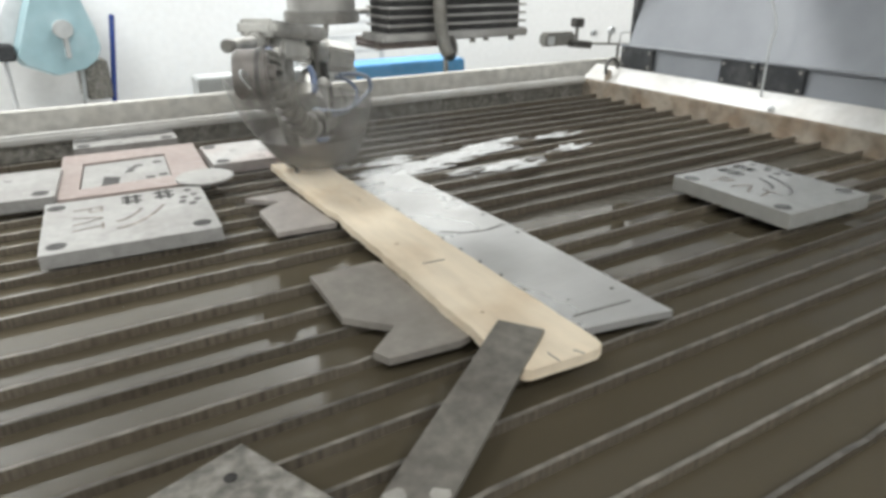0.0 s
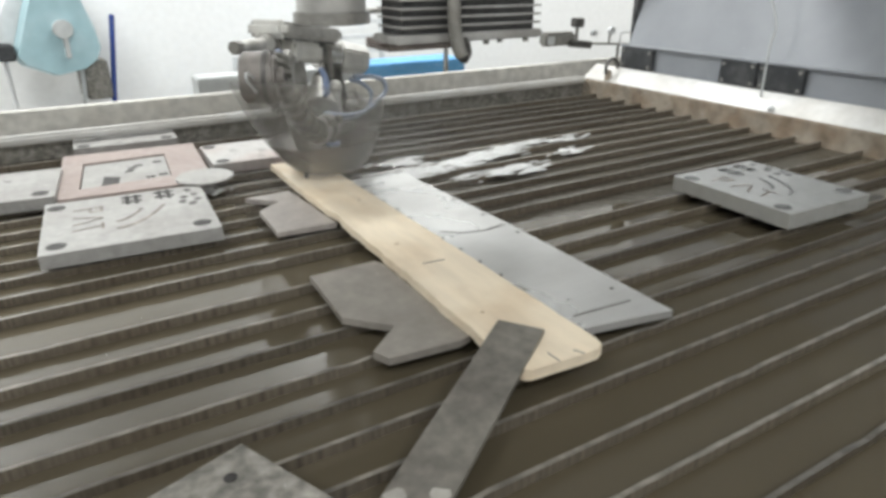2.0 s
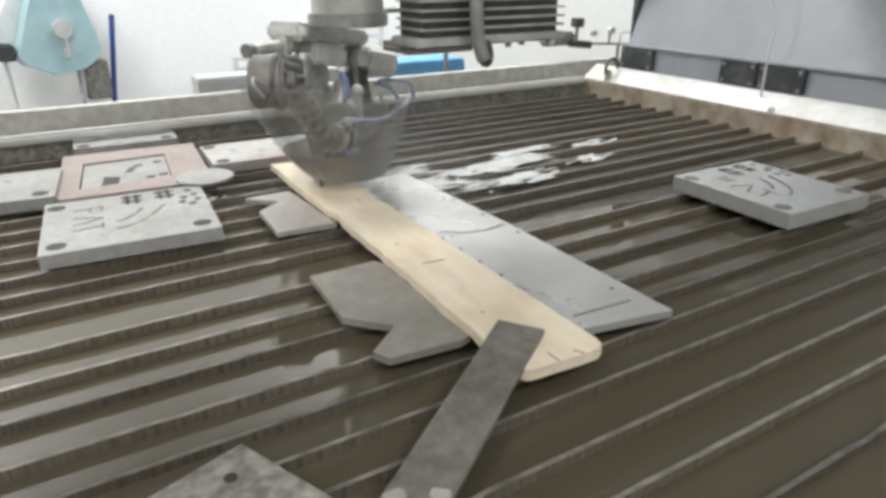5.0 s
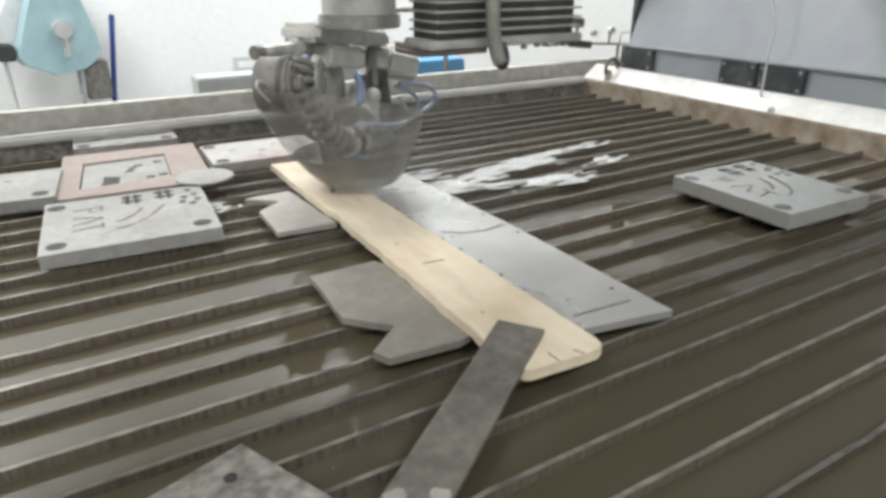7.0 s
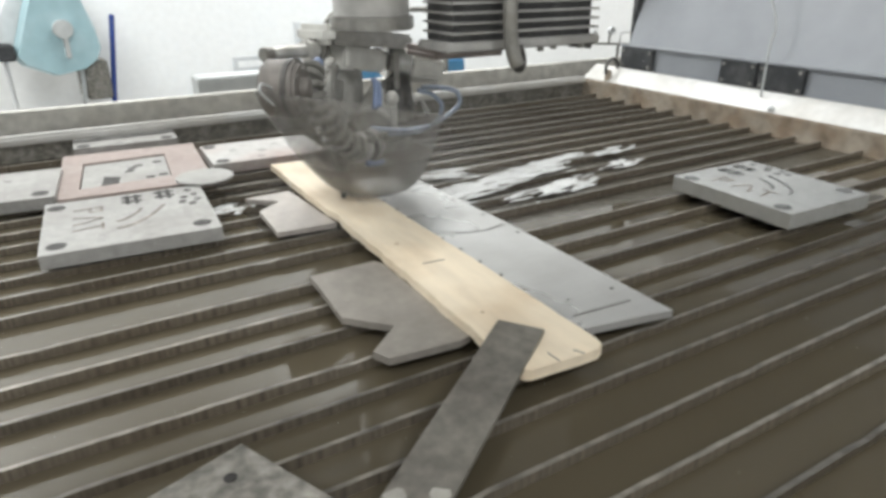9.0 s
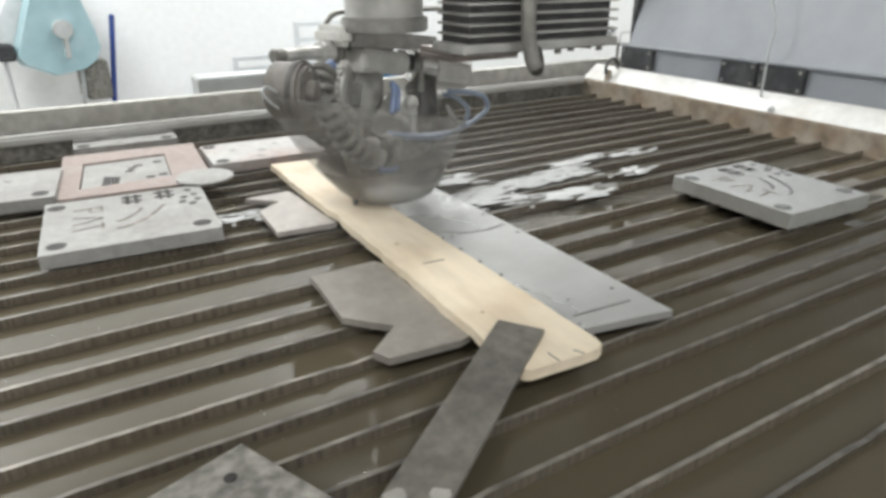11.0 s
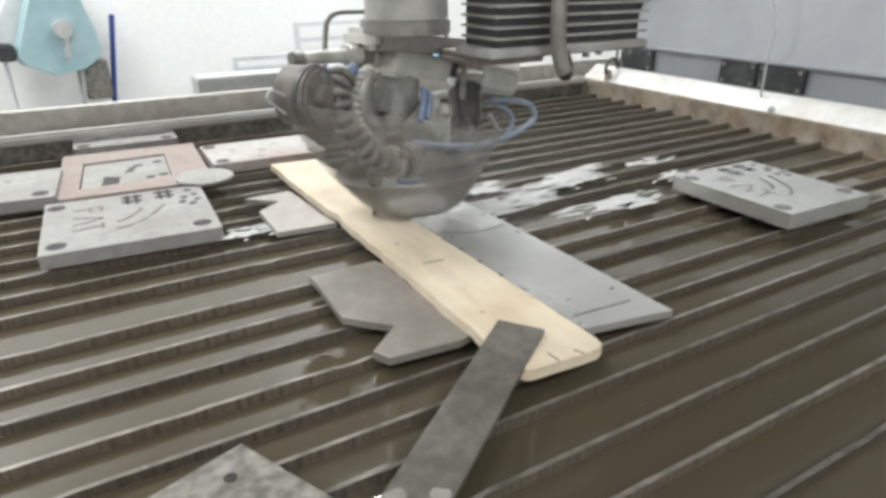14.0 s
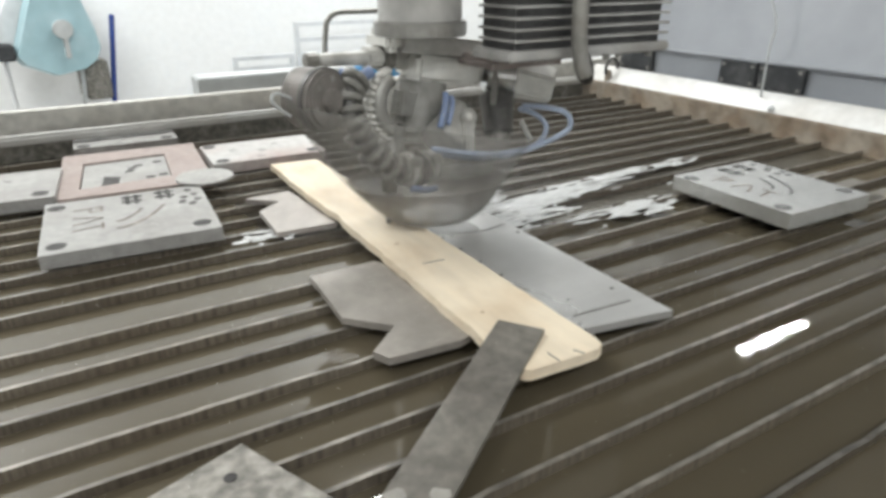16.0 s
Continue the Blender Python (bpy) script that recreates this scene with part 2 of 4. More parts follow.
# ---- the room ----
def room():
    x0, x1, y0, y1, z0, z1 = -4.0, 9.0, -4.0, 3.9, -0.9, 2.9
    finish("floor", box(x0, x1, y0, y1, z0 - 0.1, z0), CONCRETE)
    tagged(bpy.data.objects["floor"], "grey concrete workshop floor under the cutting table", "floor", kind="structure")
    for name, b in (("wall_north", (x0, x1, y1, y1 + 0.12)), ("wall_south", (x0, x1, y0 - 0.12, y0)),
                    ("wall_east", (x1, x1 + 0.12, y0, y1)), ("wall_west", (x0 - 0.12, x0, y0, y1))):
        tagged(finish(name, box(*b, z0, z1), WALL), "plain white painted workshop wall", "wall", kind="structure")
    tagged(finish("ceiling", box(x0, x1, y0, y1, z1, z1 + 0.1), CEILING), "plain pale grey workshop ceiling", "ceiling", kind="structure")


room()

# ---- the cutting table ----
CORNER = Vector((1.478, 1.605, 0))
BACK_DIR = Vector((-1, 0, 0))
RIGHT_DIR = Vector((0, -1, 0))


def along(origin, direction):
    """A frame at origin whose x runs along direction and whose y points to the left of it."""
    return Matrix.Translation(origin) @ pose(0, 0, 0, 0, 0, math.degrees(math.atan2(direction.y, direction.x)))


def cutting_table():
    t = thing("cutting_table", "water-filled waterjet table with worn steel slats and limed steel rails", "cutting table")
    # back rail: x runs to the west, so outward is to its right (negative y)
    m = along(CORNER, BACK_DIR)
    # the dark colour here paints in the shade under the rail's lip
    part("back_rail", box(-0.30, 3.04, -0.10, 0.0, -0.9, 0.026, m=m), DIRTY_AND_SHADED, t, "grey limed steel rail coloured darker for the shade under its lip", bevel=0.004)
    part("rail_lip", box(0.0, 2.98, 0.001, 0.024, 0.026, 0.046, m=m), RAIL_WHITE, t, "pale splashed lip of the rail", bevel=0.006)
    part("back_upstand", box(-0.30, 3.04, -0.135, -0.102, -0.1, 0.074, m=m), RAIL, t, bevel=0.003)
    m = along(CORNER, RIGHT_DIR)
    part("side_rail", box(0.002, 1.905, 0.0, 0.06, -0.9, 0.040, m=m), RAIL_SCALE, t, "brown scaled inner rail face", bevel=0.004)
    bm = bmesh.new()
    rows = ((0.004, 0.0405), (0.054, 0.079), (0.066, 0.079), (0.066, 0.0405))
    ends = [[bm.verts.new(m @ Vector((x, y, z))) for y, z in rows] for x in (0.002, 1.905)]
    bm.faces.new(ends[0]), bm.faces.new(ends[1][::-1])
    for i in range(4):
        bm.faces.new((ends[0][i], ends[1][i], ends[1][(i + 1) % 4], ends[0][(i + 1) % 4]))
    part("rail_cap", bm, RAIL_WHITE, t, "white painted sloping rail cap")
    part("front_rail", box(-1.56, 1.54, -0.36, -0.302, -0.9, 0.03), RAIL, t, bevel=0.004)
    part("west_rail", box(-1.56, -1.502, -0.301, 1.604, -0.9, 0.03), RAIL, t, bevel=0.004)
    return t


TABLE = cutting_table()


def slats(table):
    rows = [-0.25, -0.188, -0.126, -0.064, -0.002, 0.064, 0.130, 0.195, 0.253, 0.308, 0.369, 0.420, 0.470, 0.522, 0.589, 0.650, 0.713, 0.806]
    while rows[-1] < 1.53:
        rows.append(rows[-1] + 0.0605)
    meshes = []
    for variant in range(4):
        bm = box(0, 1, -0.0024, 0.0024, -0.11, 0.0)
        bmesh.ops.subdivide_edges(bm, edges=[e for e in bm.edges if abs(e.verts[0].co.x - e.verts[1].co.x) > 0.5], cuts=220)
        for v in bm.verts:
            x = v.co.x
            if v.co.z > -0.01:
                dip = max(0.0, noise.noise(Vector((x * 55, variant * 9.0, 2))) - 0.33) * 0.010
                v.co.z += 0.0002 * noise.noise(Vector((x * 14, variant * 5.0, 0))) + 0.0004 * noise.noise(Vector((x * 170, variant * 5.0, 0))) - dip
                v.co.y += 0.0003 * noise.noise(Vector((x * 120, variant, v.co.y * 300)))
            v.co.y += 0.0003 * noise.noise(Vector((x * 9, variant * 3.0, 0)))
        me = bpy.data.meshes.new("slat")
        bm.to_mesh(me)
        bm.free()
        me.materials.append(SLAT)
        me.materials.append(SLAT_EDGE)
        for f in me.polygons:
            if f.normal.z > 0.6:
                f.material_index = 1
        meshes.append(me)
    for k, y in enumerate(rows):
        ob = new("slat", meshes[k % 4])
        ob.parent = table
        # loosely laid in the rails' notches
        turn = random.uniform(-0.2, 0.2)
        ob.matrix_local = pose(-1.50, y - 1.8 * math.sin(radians(turn)), -0.0030 * random.random(), random.uniform(-2, 2), random.uniform(-0.02, 0.02), turn) @ Matrix.Diagonal((2.976, 1, 1, 1))


slats(TABLE)
bm = prism([(-1.5, -0.3), (1.476, -0.3), (1.476, 0.70), (0.52, 0.78), (0.30, 0.88), (0.24, 0.95), (0.22, 1.603), (-1.5, 1.603)], -0.5, -0.0125)
tagged(finish("water", bm, WATER), "murky brown still water standing between the slats", "water", kind="structure")
bm = prism([(1.476, 0.70), (1.476, 1.603), (0.22, 1.603), (0.24, 0.95), (0.30, 0.88), (0.52, 0.78)], -0.5, -0.0145)
tagged(finish("churned_water", bm, CHURNED), "murky brown water churned up beside the cutting head", "water", kind="structure")


# ---- guard beyond the side rail ----
def guard():
    t = thing("machine_guard", "pale grey painted sheet-metal guard standing behind the side rail", "guard panel")
    m = along(CORNER, RIGHT_DIR)
    part("lower_panel", box(0.09, 1.95, 0.072, 0.09, -0.3, 0.146, m=m), GUARD, t, bevel=0.002)
    bm = bmesh.new()
    pts = ((0.068, 0.149), (0.19, 0.52), (0.202, 0.52), (0.08, 0.149))
    ends = [[bm.verts.new(m @ Vector((x, y, z))) for y, z in pts] for x in (0.122, 1.95)]
    bm.faces.new(ends[0]), bm.faces.new(ends[1][::-1])
    for i in range(4):
        bm.faces.new((ends[0][i], ends[1][i], ends[1][(i + 1) % 4], ends[0][(i + 1) % 4]))
    part("upper_panel", bm, GUARD, t, "sloping upper sheet")
    part("fold", box(0.09, 1.95, 0.060, 0.0715, 0.142, 0.1485, m=m), GUARD, t, bevel=0.002)
    part("edge_strip", box(0.100, 0.120, 0.09, 0.14, 0.150, 0.50, m=m), PAD, t, "dark edge strip", bevel=0.002)
    for a, b in ((0.098, 0.227), (0.459, 0.568), (0.572, 0.696)):
        pad = part("rubber_pad", box(a, b, 0.060, 0.0715, 0.081, 0.141, m=m), PAD, t, "black rubber pad", bevel=0.002)
        for x, z in ((a + 0.012, 0.132), (b - 0.012, 0.132), (a + 0.012, 0.090), (b - 0.012, 0.090)):
            part("bolt", rod(m @ Vector((x, 0.056, z)), m @ Vector((x, 0.062, z)), 0.0045, seg=10), STEEL, pad)
    return t


guard()


def quad_plate(name, label, corners, z0, z1, mat, bevel=0.0015, group="cut aluminium plates"):
    cx = sum(p[0] for p in corners) / len(corners)
    cy = sum(p[1] for p in corners) / len(corners)
    t = thing(name, label, "metal plate", (cx, cy, z0), group=group)
    part("slab", prism([(x - cx, y - cy) for x, y in corners], 0, z1 - z0), mat, t, bevel=bevel)

    def uv(u, v):
        """A place on the plate: u along the first side, v towards the last one, both 0 to 1."""
        a, b, c, d = [Vector((x - cx, y - cy, 0)) for x, y in corners]
        return (a * (1 - u) + b * u) * (1 - v) + (d * (1 - u) + c * u) * v
    return t, uv, z1 - z0


# plates stay uncut: this colour paints the shade inside holes and cut-outs
HOLE = [HOLE_SHADE]


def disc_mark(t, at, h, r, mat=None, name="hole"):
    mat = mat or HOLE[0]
    part(name, rod(at + Vector((0, 0, h - 0.004)), at + Vector((0, 0, h + 0.0005)), r, seg=18), mat, t, "flat dark disc for a scored dot or a hole's shade")


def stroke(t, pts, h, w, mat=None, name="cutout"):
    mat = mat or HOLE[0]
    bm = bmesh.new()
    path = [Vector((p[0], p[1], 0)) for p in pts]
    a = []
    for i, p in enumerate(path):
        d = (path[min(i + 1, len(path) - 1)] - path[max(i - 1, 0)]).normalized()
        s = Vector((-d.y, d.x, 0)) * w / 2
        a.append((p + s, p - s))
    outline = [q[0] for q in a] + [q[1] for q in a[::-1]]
    part(name, prism([(q.x, q.y) for q in outline], h - 0.003, h + 0.0005, bm), mat, t, "flat dark patch for a scored line or a cut's shade")


def face_plate(name, label, corners, z0, z1, mat, flip=False, full=True):
    """A plate with two corner holes, a smile of two arcs, two crosses and small holes."""
    t, uv, h = quad_plate(name, label, corners, z0, z1, mat)
    def at(u, v):
        return uv(1 - u, 1 - v) if flip else uv(u, v)
    for u, v in ((0.09, 0.88), (0.9, 0.86), (0.07, 0.12)):
        disc_mark(t, at(u, v), h, 0.013)
    if not full:
        for u, v, w in ((0.22, 0.4, 0.05), (0.45, 0.55, 0.07), (0.62, 0.3, 0.05), (0.40, 0.85, 0.06)):
            stroke(t, [at(u, v), at(u + w, v + 0.03)], h, 0.004, SCORE, "scratch")
        return t
    arc = [at(0.42 + 0.30 * s, 0.72 - 0.36 * s * s) for s in [i / 8 for i in range(9)]]
    stroke(t, arc, h, 0.0048, ETCH if HOLE[0] is HOLE_SHADE else None)
    arc = [at(0.42 + 0.16 * s, 0.58 - 0.2 * s * s) for s in [i / 8 for i in range(9)]]
    stroke(t, arc, h, 0.0048, ETCH if HOLE[0] is HOLE_SHADE else None)
    for u, v in ((0.53, 0.14), (0.74, 0.12)):
        for dv in (-0.05, 0.05):
            stroke(t, [at(u - 0.065, v + dv), at(u + 0.065, v + dv)], h, 0.009)
        for du in (-0.028, 0.028):
            stroke(t, [at(u + du, v - 0.10), at(u + du, v + 0.11)], h, 0.0055)
    for u, v in ((0.90, 0.10), (0.93, 0.22), (0.86, 0.26), (0.94, 0.34), (0.90, 0.42), (0.84, 0.36)):
        disc_mark(t, at(u, v), h, 0.006)
    bars = (((0.17, 0.24), (0.34, 0.22)), ((0.27, 0.31), (0.34, 0.30)), ((0.34, 0.20), (0.34, 0.32)), ((0.27, 0.24), (0.27, 0.31)),
            ((0.17, 0.40), (0.34, 0.45)), ((0.17, 0.55), (0.34, 0.47)), ((0.17, 0.66), (0.34, 0.62)), ((0.34, 0.56), (0.34, 0.68)))
    for a, b in bars:
        stroke(t, [at(*a), at(*b)], h, 0.0036, ETCH, name="lettering")
    return t


P_A = [(-0.0426, 1.1501), (0.1887, 1.1348), (0.1738, 0.9103), (-0.0574, 0.9256)]
P_B = [(0.0233, 1.6493), (0.2262, 1.6406), (0.2207, 1.5111), (0.0178, 1.5197)]
P_C = [(-0.2334, 1.398), (-0.0099, 1.3754), (-0.0283, 1.1941), (-0.2517, 1.2168)]
P_D = [(0.2454, 1.4063), (0.4679, 1.3975), (0.4617, 1.2395), (0.2391, 1.2484)]
P_G = [(0.9025, 0.729), (1.098, 0.7214), (1.0893, 0.4971), (0.8938, 0.5048)]
face_plate("aluminium_plate", "pale aluminium plate with smile-shaped cut-outs lying on the slats", P_A, 0.001, 0.021, PLATE)
face_plate("aluminium_plate", "pale aluminium plate lying behind a reddish board", P_B, 0.001, 0.021, PLATE, full=False)
face_plate("aluminium_plate", "pale aluminium plate lying beside a reddish board", P_C, 0.001, 0.021, PLATE, full=False)
face_plate("aluminium_plate", "pale aluminium plate stained pink beside the plank's far end", P_D, 0.001, 0.021, PLATE_PINK, full=False)
HOLE[0] = GREY_CUT
face_plate("aluminium_plate", "polished aluminium plate with cut-outs lying alone on wet slats", P_G, 0.006, 0.030, PLATE_BRIGHT)
HOLE[0] = HOLE_SHADE


def red_frame():
    o = [(-0.0041, 1.4988), (0.2455, 1.4804), (0.2231, 1.1765), (-0.0265, 1.1949)]
    i = [(0.0268, 1.4146), (0.1765, 1.4200), (0.1618, 1.2460), (0.0085, 1.2400)]
    cx, cy = 0.11, 1.33
    t = thing("reddish_board", "dull reddish board with a square window over a pale plate", "board", (cx, cy, 0.001))
    bm = bmesh.new()
    ring = []
    for z in (0.0, 0.012):
        ring.append(([bm.verts.new((x - cx, y - cy, z)) for x, y in o], [bm.verts.new((x - cx, y - cy, z)) for x, y in i]))
    for k in range(4):
        j = (k + 1) % 4
        for z in (0, 1):
            bm.faces.new((ring[z][0][k], ring[z][0][j], ring[z][1][j], ring[z][1][k]))
        for w in (0, 1):
            bm.faces.new((ring[0][w][k], ring[0][w][j], ring[1][w][j], ring[1][w][k]))
    part("board", bm, RED, t)
    inner, uv, h = quad_plate("aluminium_plate", "pale aluminium plate lying inside the reddish board's window", [(x + (cx - x) * 0.02, y + (cy - y) * 0.02) for x, y in i], 0.001, 0.009, PLATE)
    q = uv(0.425, 0.72)
    qx, qy = q[0] - 0.020, q[1] - 0.036
    part("cutout", prism([(qx + a * 0.0128 + b * 0.008, qy - a * 0.008 + b * 0.05) for a, b in ((-1, -1), (1, -1), (1, 1), (-1, 1))], h - 0.003, h + 0.0005), HOLE_SHADE, inner, "flat dark patch for a scored line or a cut's shade")
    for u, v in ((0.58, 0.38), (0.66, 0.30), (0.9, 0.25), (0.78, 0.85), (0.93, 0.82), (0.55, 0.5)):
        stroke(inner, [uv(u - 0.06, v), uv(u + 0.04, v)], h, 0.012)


red_frame()
t = thing("round_disc", "thin white round disc lying on a board's edge", "disc", (0.205, 1.1667, 0.0218))
part("disc", rod((0, 0, 0), (0, 0, 0.004), 0.049, seg=48), PLATE, t, bevel=0.001)


# ---- plank, sheet, offcuts, bar ----
def plank():
    t = thing("wooden_plank", "pale softwood plank with a waney edge lying on a grey sheet", "plank", (0, 0, 0.0102))
    left = [(0.3311, 1.1917), (0.3281, 1.014), (0.3301, 0.9069), (0.3345, 0.8719), (0.3307, 0.8453), (0.3276, 0.696), (0.3248, 0.5993), (0.3216, 0.4868), (0.3195, 0.4049)]
    near = [(0.3209, 0.3961), (0.3276, 0.3912), (0.3862, 0.3871), (0.4054, 0.3869), (0.4146, 0.3913), (0.418, 0.4048)]
    right = [(0.4177, 0.4152), (0.4192, 0.6304), (0.4187, 0.8794), (0.4187, 1.0355), (0.4181, 1.1824)]
    # torn, wavering long edges
    edge = []
    for run, amount in ((left, 0.0032), (near, 0.0), (right, 0.0018)):
        if not amount:
            edge += run
            continue
        for (x0, y0), (x1, y1) in zip(run, run[1:]):
            n = max(1, int(abs(y1 - y0) / 0.012))
            edge += [(x0 + (x1 - x0) * k / n + amount * noise.noise(Vector((y0 + (y1 - y0) * k / n, amount, 0)) * 34), y0 + (y1 - y0) * k / n) for k in range(n)]
        edge.append(run[-1])
    bm = prism(edge, 0, 0.012)
    part("board", bm, WOOD, t, bevel=0.0022)
    for a, b in (((0.356, 0.6478), (0.3866, 0.6452)), ((0.3591, 0.3892), (0.3584, 0.4063)), ((0.3883, 0.3874), (0.3834, 0.3974))):
        stroke(t, [a, b], 0.012, 0.0013, SCORE, "crack")
    for x, y, q in ((0.3578, 0.7215, 0.0035), (0.3887, 0.9137, 0.003), (0.3501, 0.5052, 0.0025)):
        part("knot", rod((x, y, 0.010), (x, y, 0.01215), q, seg=10), KNOT, t, "small brown knot")
    return t


plank()


def sheet():
    t = thing("metal_sheet", "grey brushed metal sheet lying on slats beneath the plank", "metal sheet")
    part("sheet", prism([(0.4014, 1.0514), (0.540, 1.0439), (0.5505, 0.7374), (0.5478, 0.4182), (0.3775, 0.4476)], 0.0012, 0.0100), SHEET, t, bevel=0.0012)
    stroke(t, [(0.444, 0.4646), (0.5235, 0.4589)], 0.0100, 0.003, SCORE, "scored_line")
    stroke(t, [(0.4459, 0.7563), (0.4744, 0.7327), (0.509, 0.7261), (0.5433, 0.7332)], 0.0100, 0.003, SCORE, "scored_line")
    for k in range(9):
        y = 0.539 + k * 0.0472
        disc_mark(t, Vector((0.4245 + 0.004 * (k % 2), y, 0)), 0.0100, 0.0032, SCORE, "mark")
        disc_mark(t, Vector((0.4365, y + 0.005, 0)), 0.0100, 0.0027, SCORE, "mark")
    for x, y in ((0.5395, 0.784), (0.537, 0.868), (0.541, 0.696), (0.528, 0.493)):
        disc_mark(t, Vector((x, y, 0)), 0.0100, 0.0027, SCORE, "mark")


sheet()


def offcut(label, pts, z1, mat):
    cx = sum(p[0] for p in pts) / len(pts)
    cy = sum(p[1] for p in pts) / len(pts)
    t = thing("metal_offcut", label, "metal offcut", (cx, cy, 0.0012), group="jagged offcuts beside the plank")
    part("offcut", prism([(x - cx, y - cy) for x, y in pts], 0, z1 - 0.0012), mat, t, bevel=0.001)
    return t


offcut("pale jagged metal offcut lying on slats against the plank", [(0.2434, 1.0532), (0.3192, 1.0568), (0.3224, 1.0241), (0.3312, 0.8696), (0.2421, 0.8775), (0.2459, 0.9803), (0.2872, 1.009)], 0.0095, OFFCUT_PALE)
offcut("dull brown-grey arrow-shaped offcut lying against the plank", [(0.2307, 0.7118), (0.3193, 0.7124), (0.3257, 0.6983), (0.3254, 0.4895), (0.309, 0.4864), (0.2323, 0.4937), (0.2242, 0.5131), (0.2657, 0.5484), (0.2244, 0.5932), (0.2299, 0.676)], 0.0098, OFFCUT)


def bar():
    a, b = Vector((0.3603, 0.4527, 0.0228)), Vector((0.0657, 0.2457, 0.001))
    d = (b - a)
    t = thing("steel_bar", "dark flat steel bar leaning from the plank onto slats", "steel bar")
    t.matrix_world = Matrix.Translation(a) @ d.to_track_quat("X", "Z").to_matrix().to_4x4()
    flat = part("bar", box(-0.004, d.length, -0.0245, 0.0245, 0.0, 0.0055), BAR, t, bevel=0.0006)
    for x, y, r in ((0.243, -0.013, 0.0072), (0.230, 0.014, 0.0066)):
        pts = [(x + r * (1 + 0.9 * noise.noise(Vector((k * 0.7, x * 90, 0)))) * math.cos(k * 0.628) * 1.2, y + r * (1 + 0.9 * noise.noise(Vector((k * 0.7, x * 90, 5)))) * math.sin(k * 0.628)) for k in range(10)]
        part("residue", prism(pts, 0.0054, 0.0061), CHALK, flat, "pale dried residue")


bar()
t = thing("steel_plate", "dirty grey steel plate with a drilled corner hole", "metal plate", (0.0732, 0.4366, 0.001))
part("slab", prism([(0, 0), (-0.216, -0.071), (-0.125, -0.34), (0.118, -0.266)], 0, 0.014), DIRTY_AND_SHADED, t, bevel=0.001)
disc_mark(t, Vector((-0.0168, -0.034, 0)), 0.014, 0.005)


# ---- gantry: beam, column, bellows (travels along the rails); its origin is over the nozzle's tip ----
def gantry():
    g = thing("gantry", "grey machine gantry with black bellows and a wet splashed column", "machine gantry", (0.3545, 1.109, 0.0222))
    # unseen beam, added where it blocks the tube lamp's reflection until late
    part("beam", box(-2.0, 2.45, -0.21, 0.195, 0.668, 1.10), BEAM, g, "grey painted cross beam out of view, set to hide a lamp's reflection", bevel=0.01)
    for lx in (-1.99, 2.28):
        part("leg", box(lx, lx + 0.16, -0.15, 0.13, -0.9222, 0.667), BEAM, g, "grey painted gantry leg", bevel=0.008)
    part("column", rod((0.093, 0.065, 0.272), (0.093, 0.065, 0.70), 0.060, 0.060, seg=48), COLUMN, g, "round splashed column")
    part("collar", rod((0.093, 0.065, 0.2510), (0.093, 0.065, 0.2715), 0.067, seg=40), CAST, g, bevel=0.002)
    part("foot_plate", box(0.140, 0.440, -0.090, 0.002, 0.2240, 0.2380), FOLD, g, "grey foot plate", bevel=0.003)
    part("cast_foot", box(0.155, 0.300, -0.025, 0.09, 0.2060, 0.2236), FOOT, g, "brownish rounded casting", bevel=0.012)
    part("carriage", box(0.17, 0.46, -0.09, 0.18, 0.425, 0.80), BEAM, g, "grey painted carriage housing", bevel=0.008)
    for k in range(13):
        z = 0.2400 + k * 0.0142
        part("fold", box(0.150, 0.436, -0.088, 0.001, z + 0.0084, z + 0.0118), FOLD, g, "grey bellows edge", bevel=0.0008)
        part("pleat", box(0.158, 0.427, -0.076, 0.000, z - 0.0020, z + 0.0080), FOLD_DARK, g, "black bellows cloth")
    part("drain_pipe", tube([(0.232, -0.116, 0.60), (0.232, -0.116, 0.36), (0.233, -0.116, 0.265), (0.238, -0.118, 0.226), (0.246, -0.120, 0.204)], 0.0112), CAST, g, "grey splashed pipe", smooth=True)
    part("pipe_end", tube([(0.272, -0.084, 0.2240), (0.266, -0.100, 0.208), (0.252, -0.115, 0.201)], 0.0105), RUBBER, g, "dark pipe elbow", smooth=True)
    part("pipe_clip", box(0.224, 0.242, -0.112, -0.082, 0.300, 0.309), CAST, g, bevel=0.001)
    for x, y in ((0.325, -0.075), (0.365, -0.06), (0.412, -0.075)):
        part("bolt", rod((x, y, 0.2160), (x, y, 0.2245), 0.0055, seg=6), CAST, g)
    return g


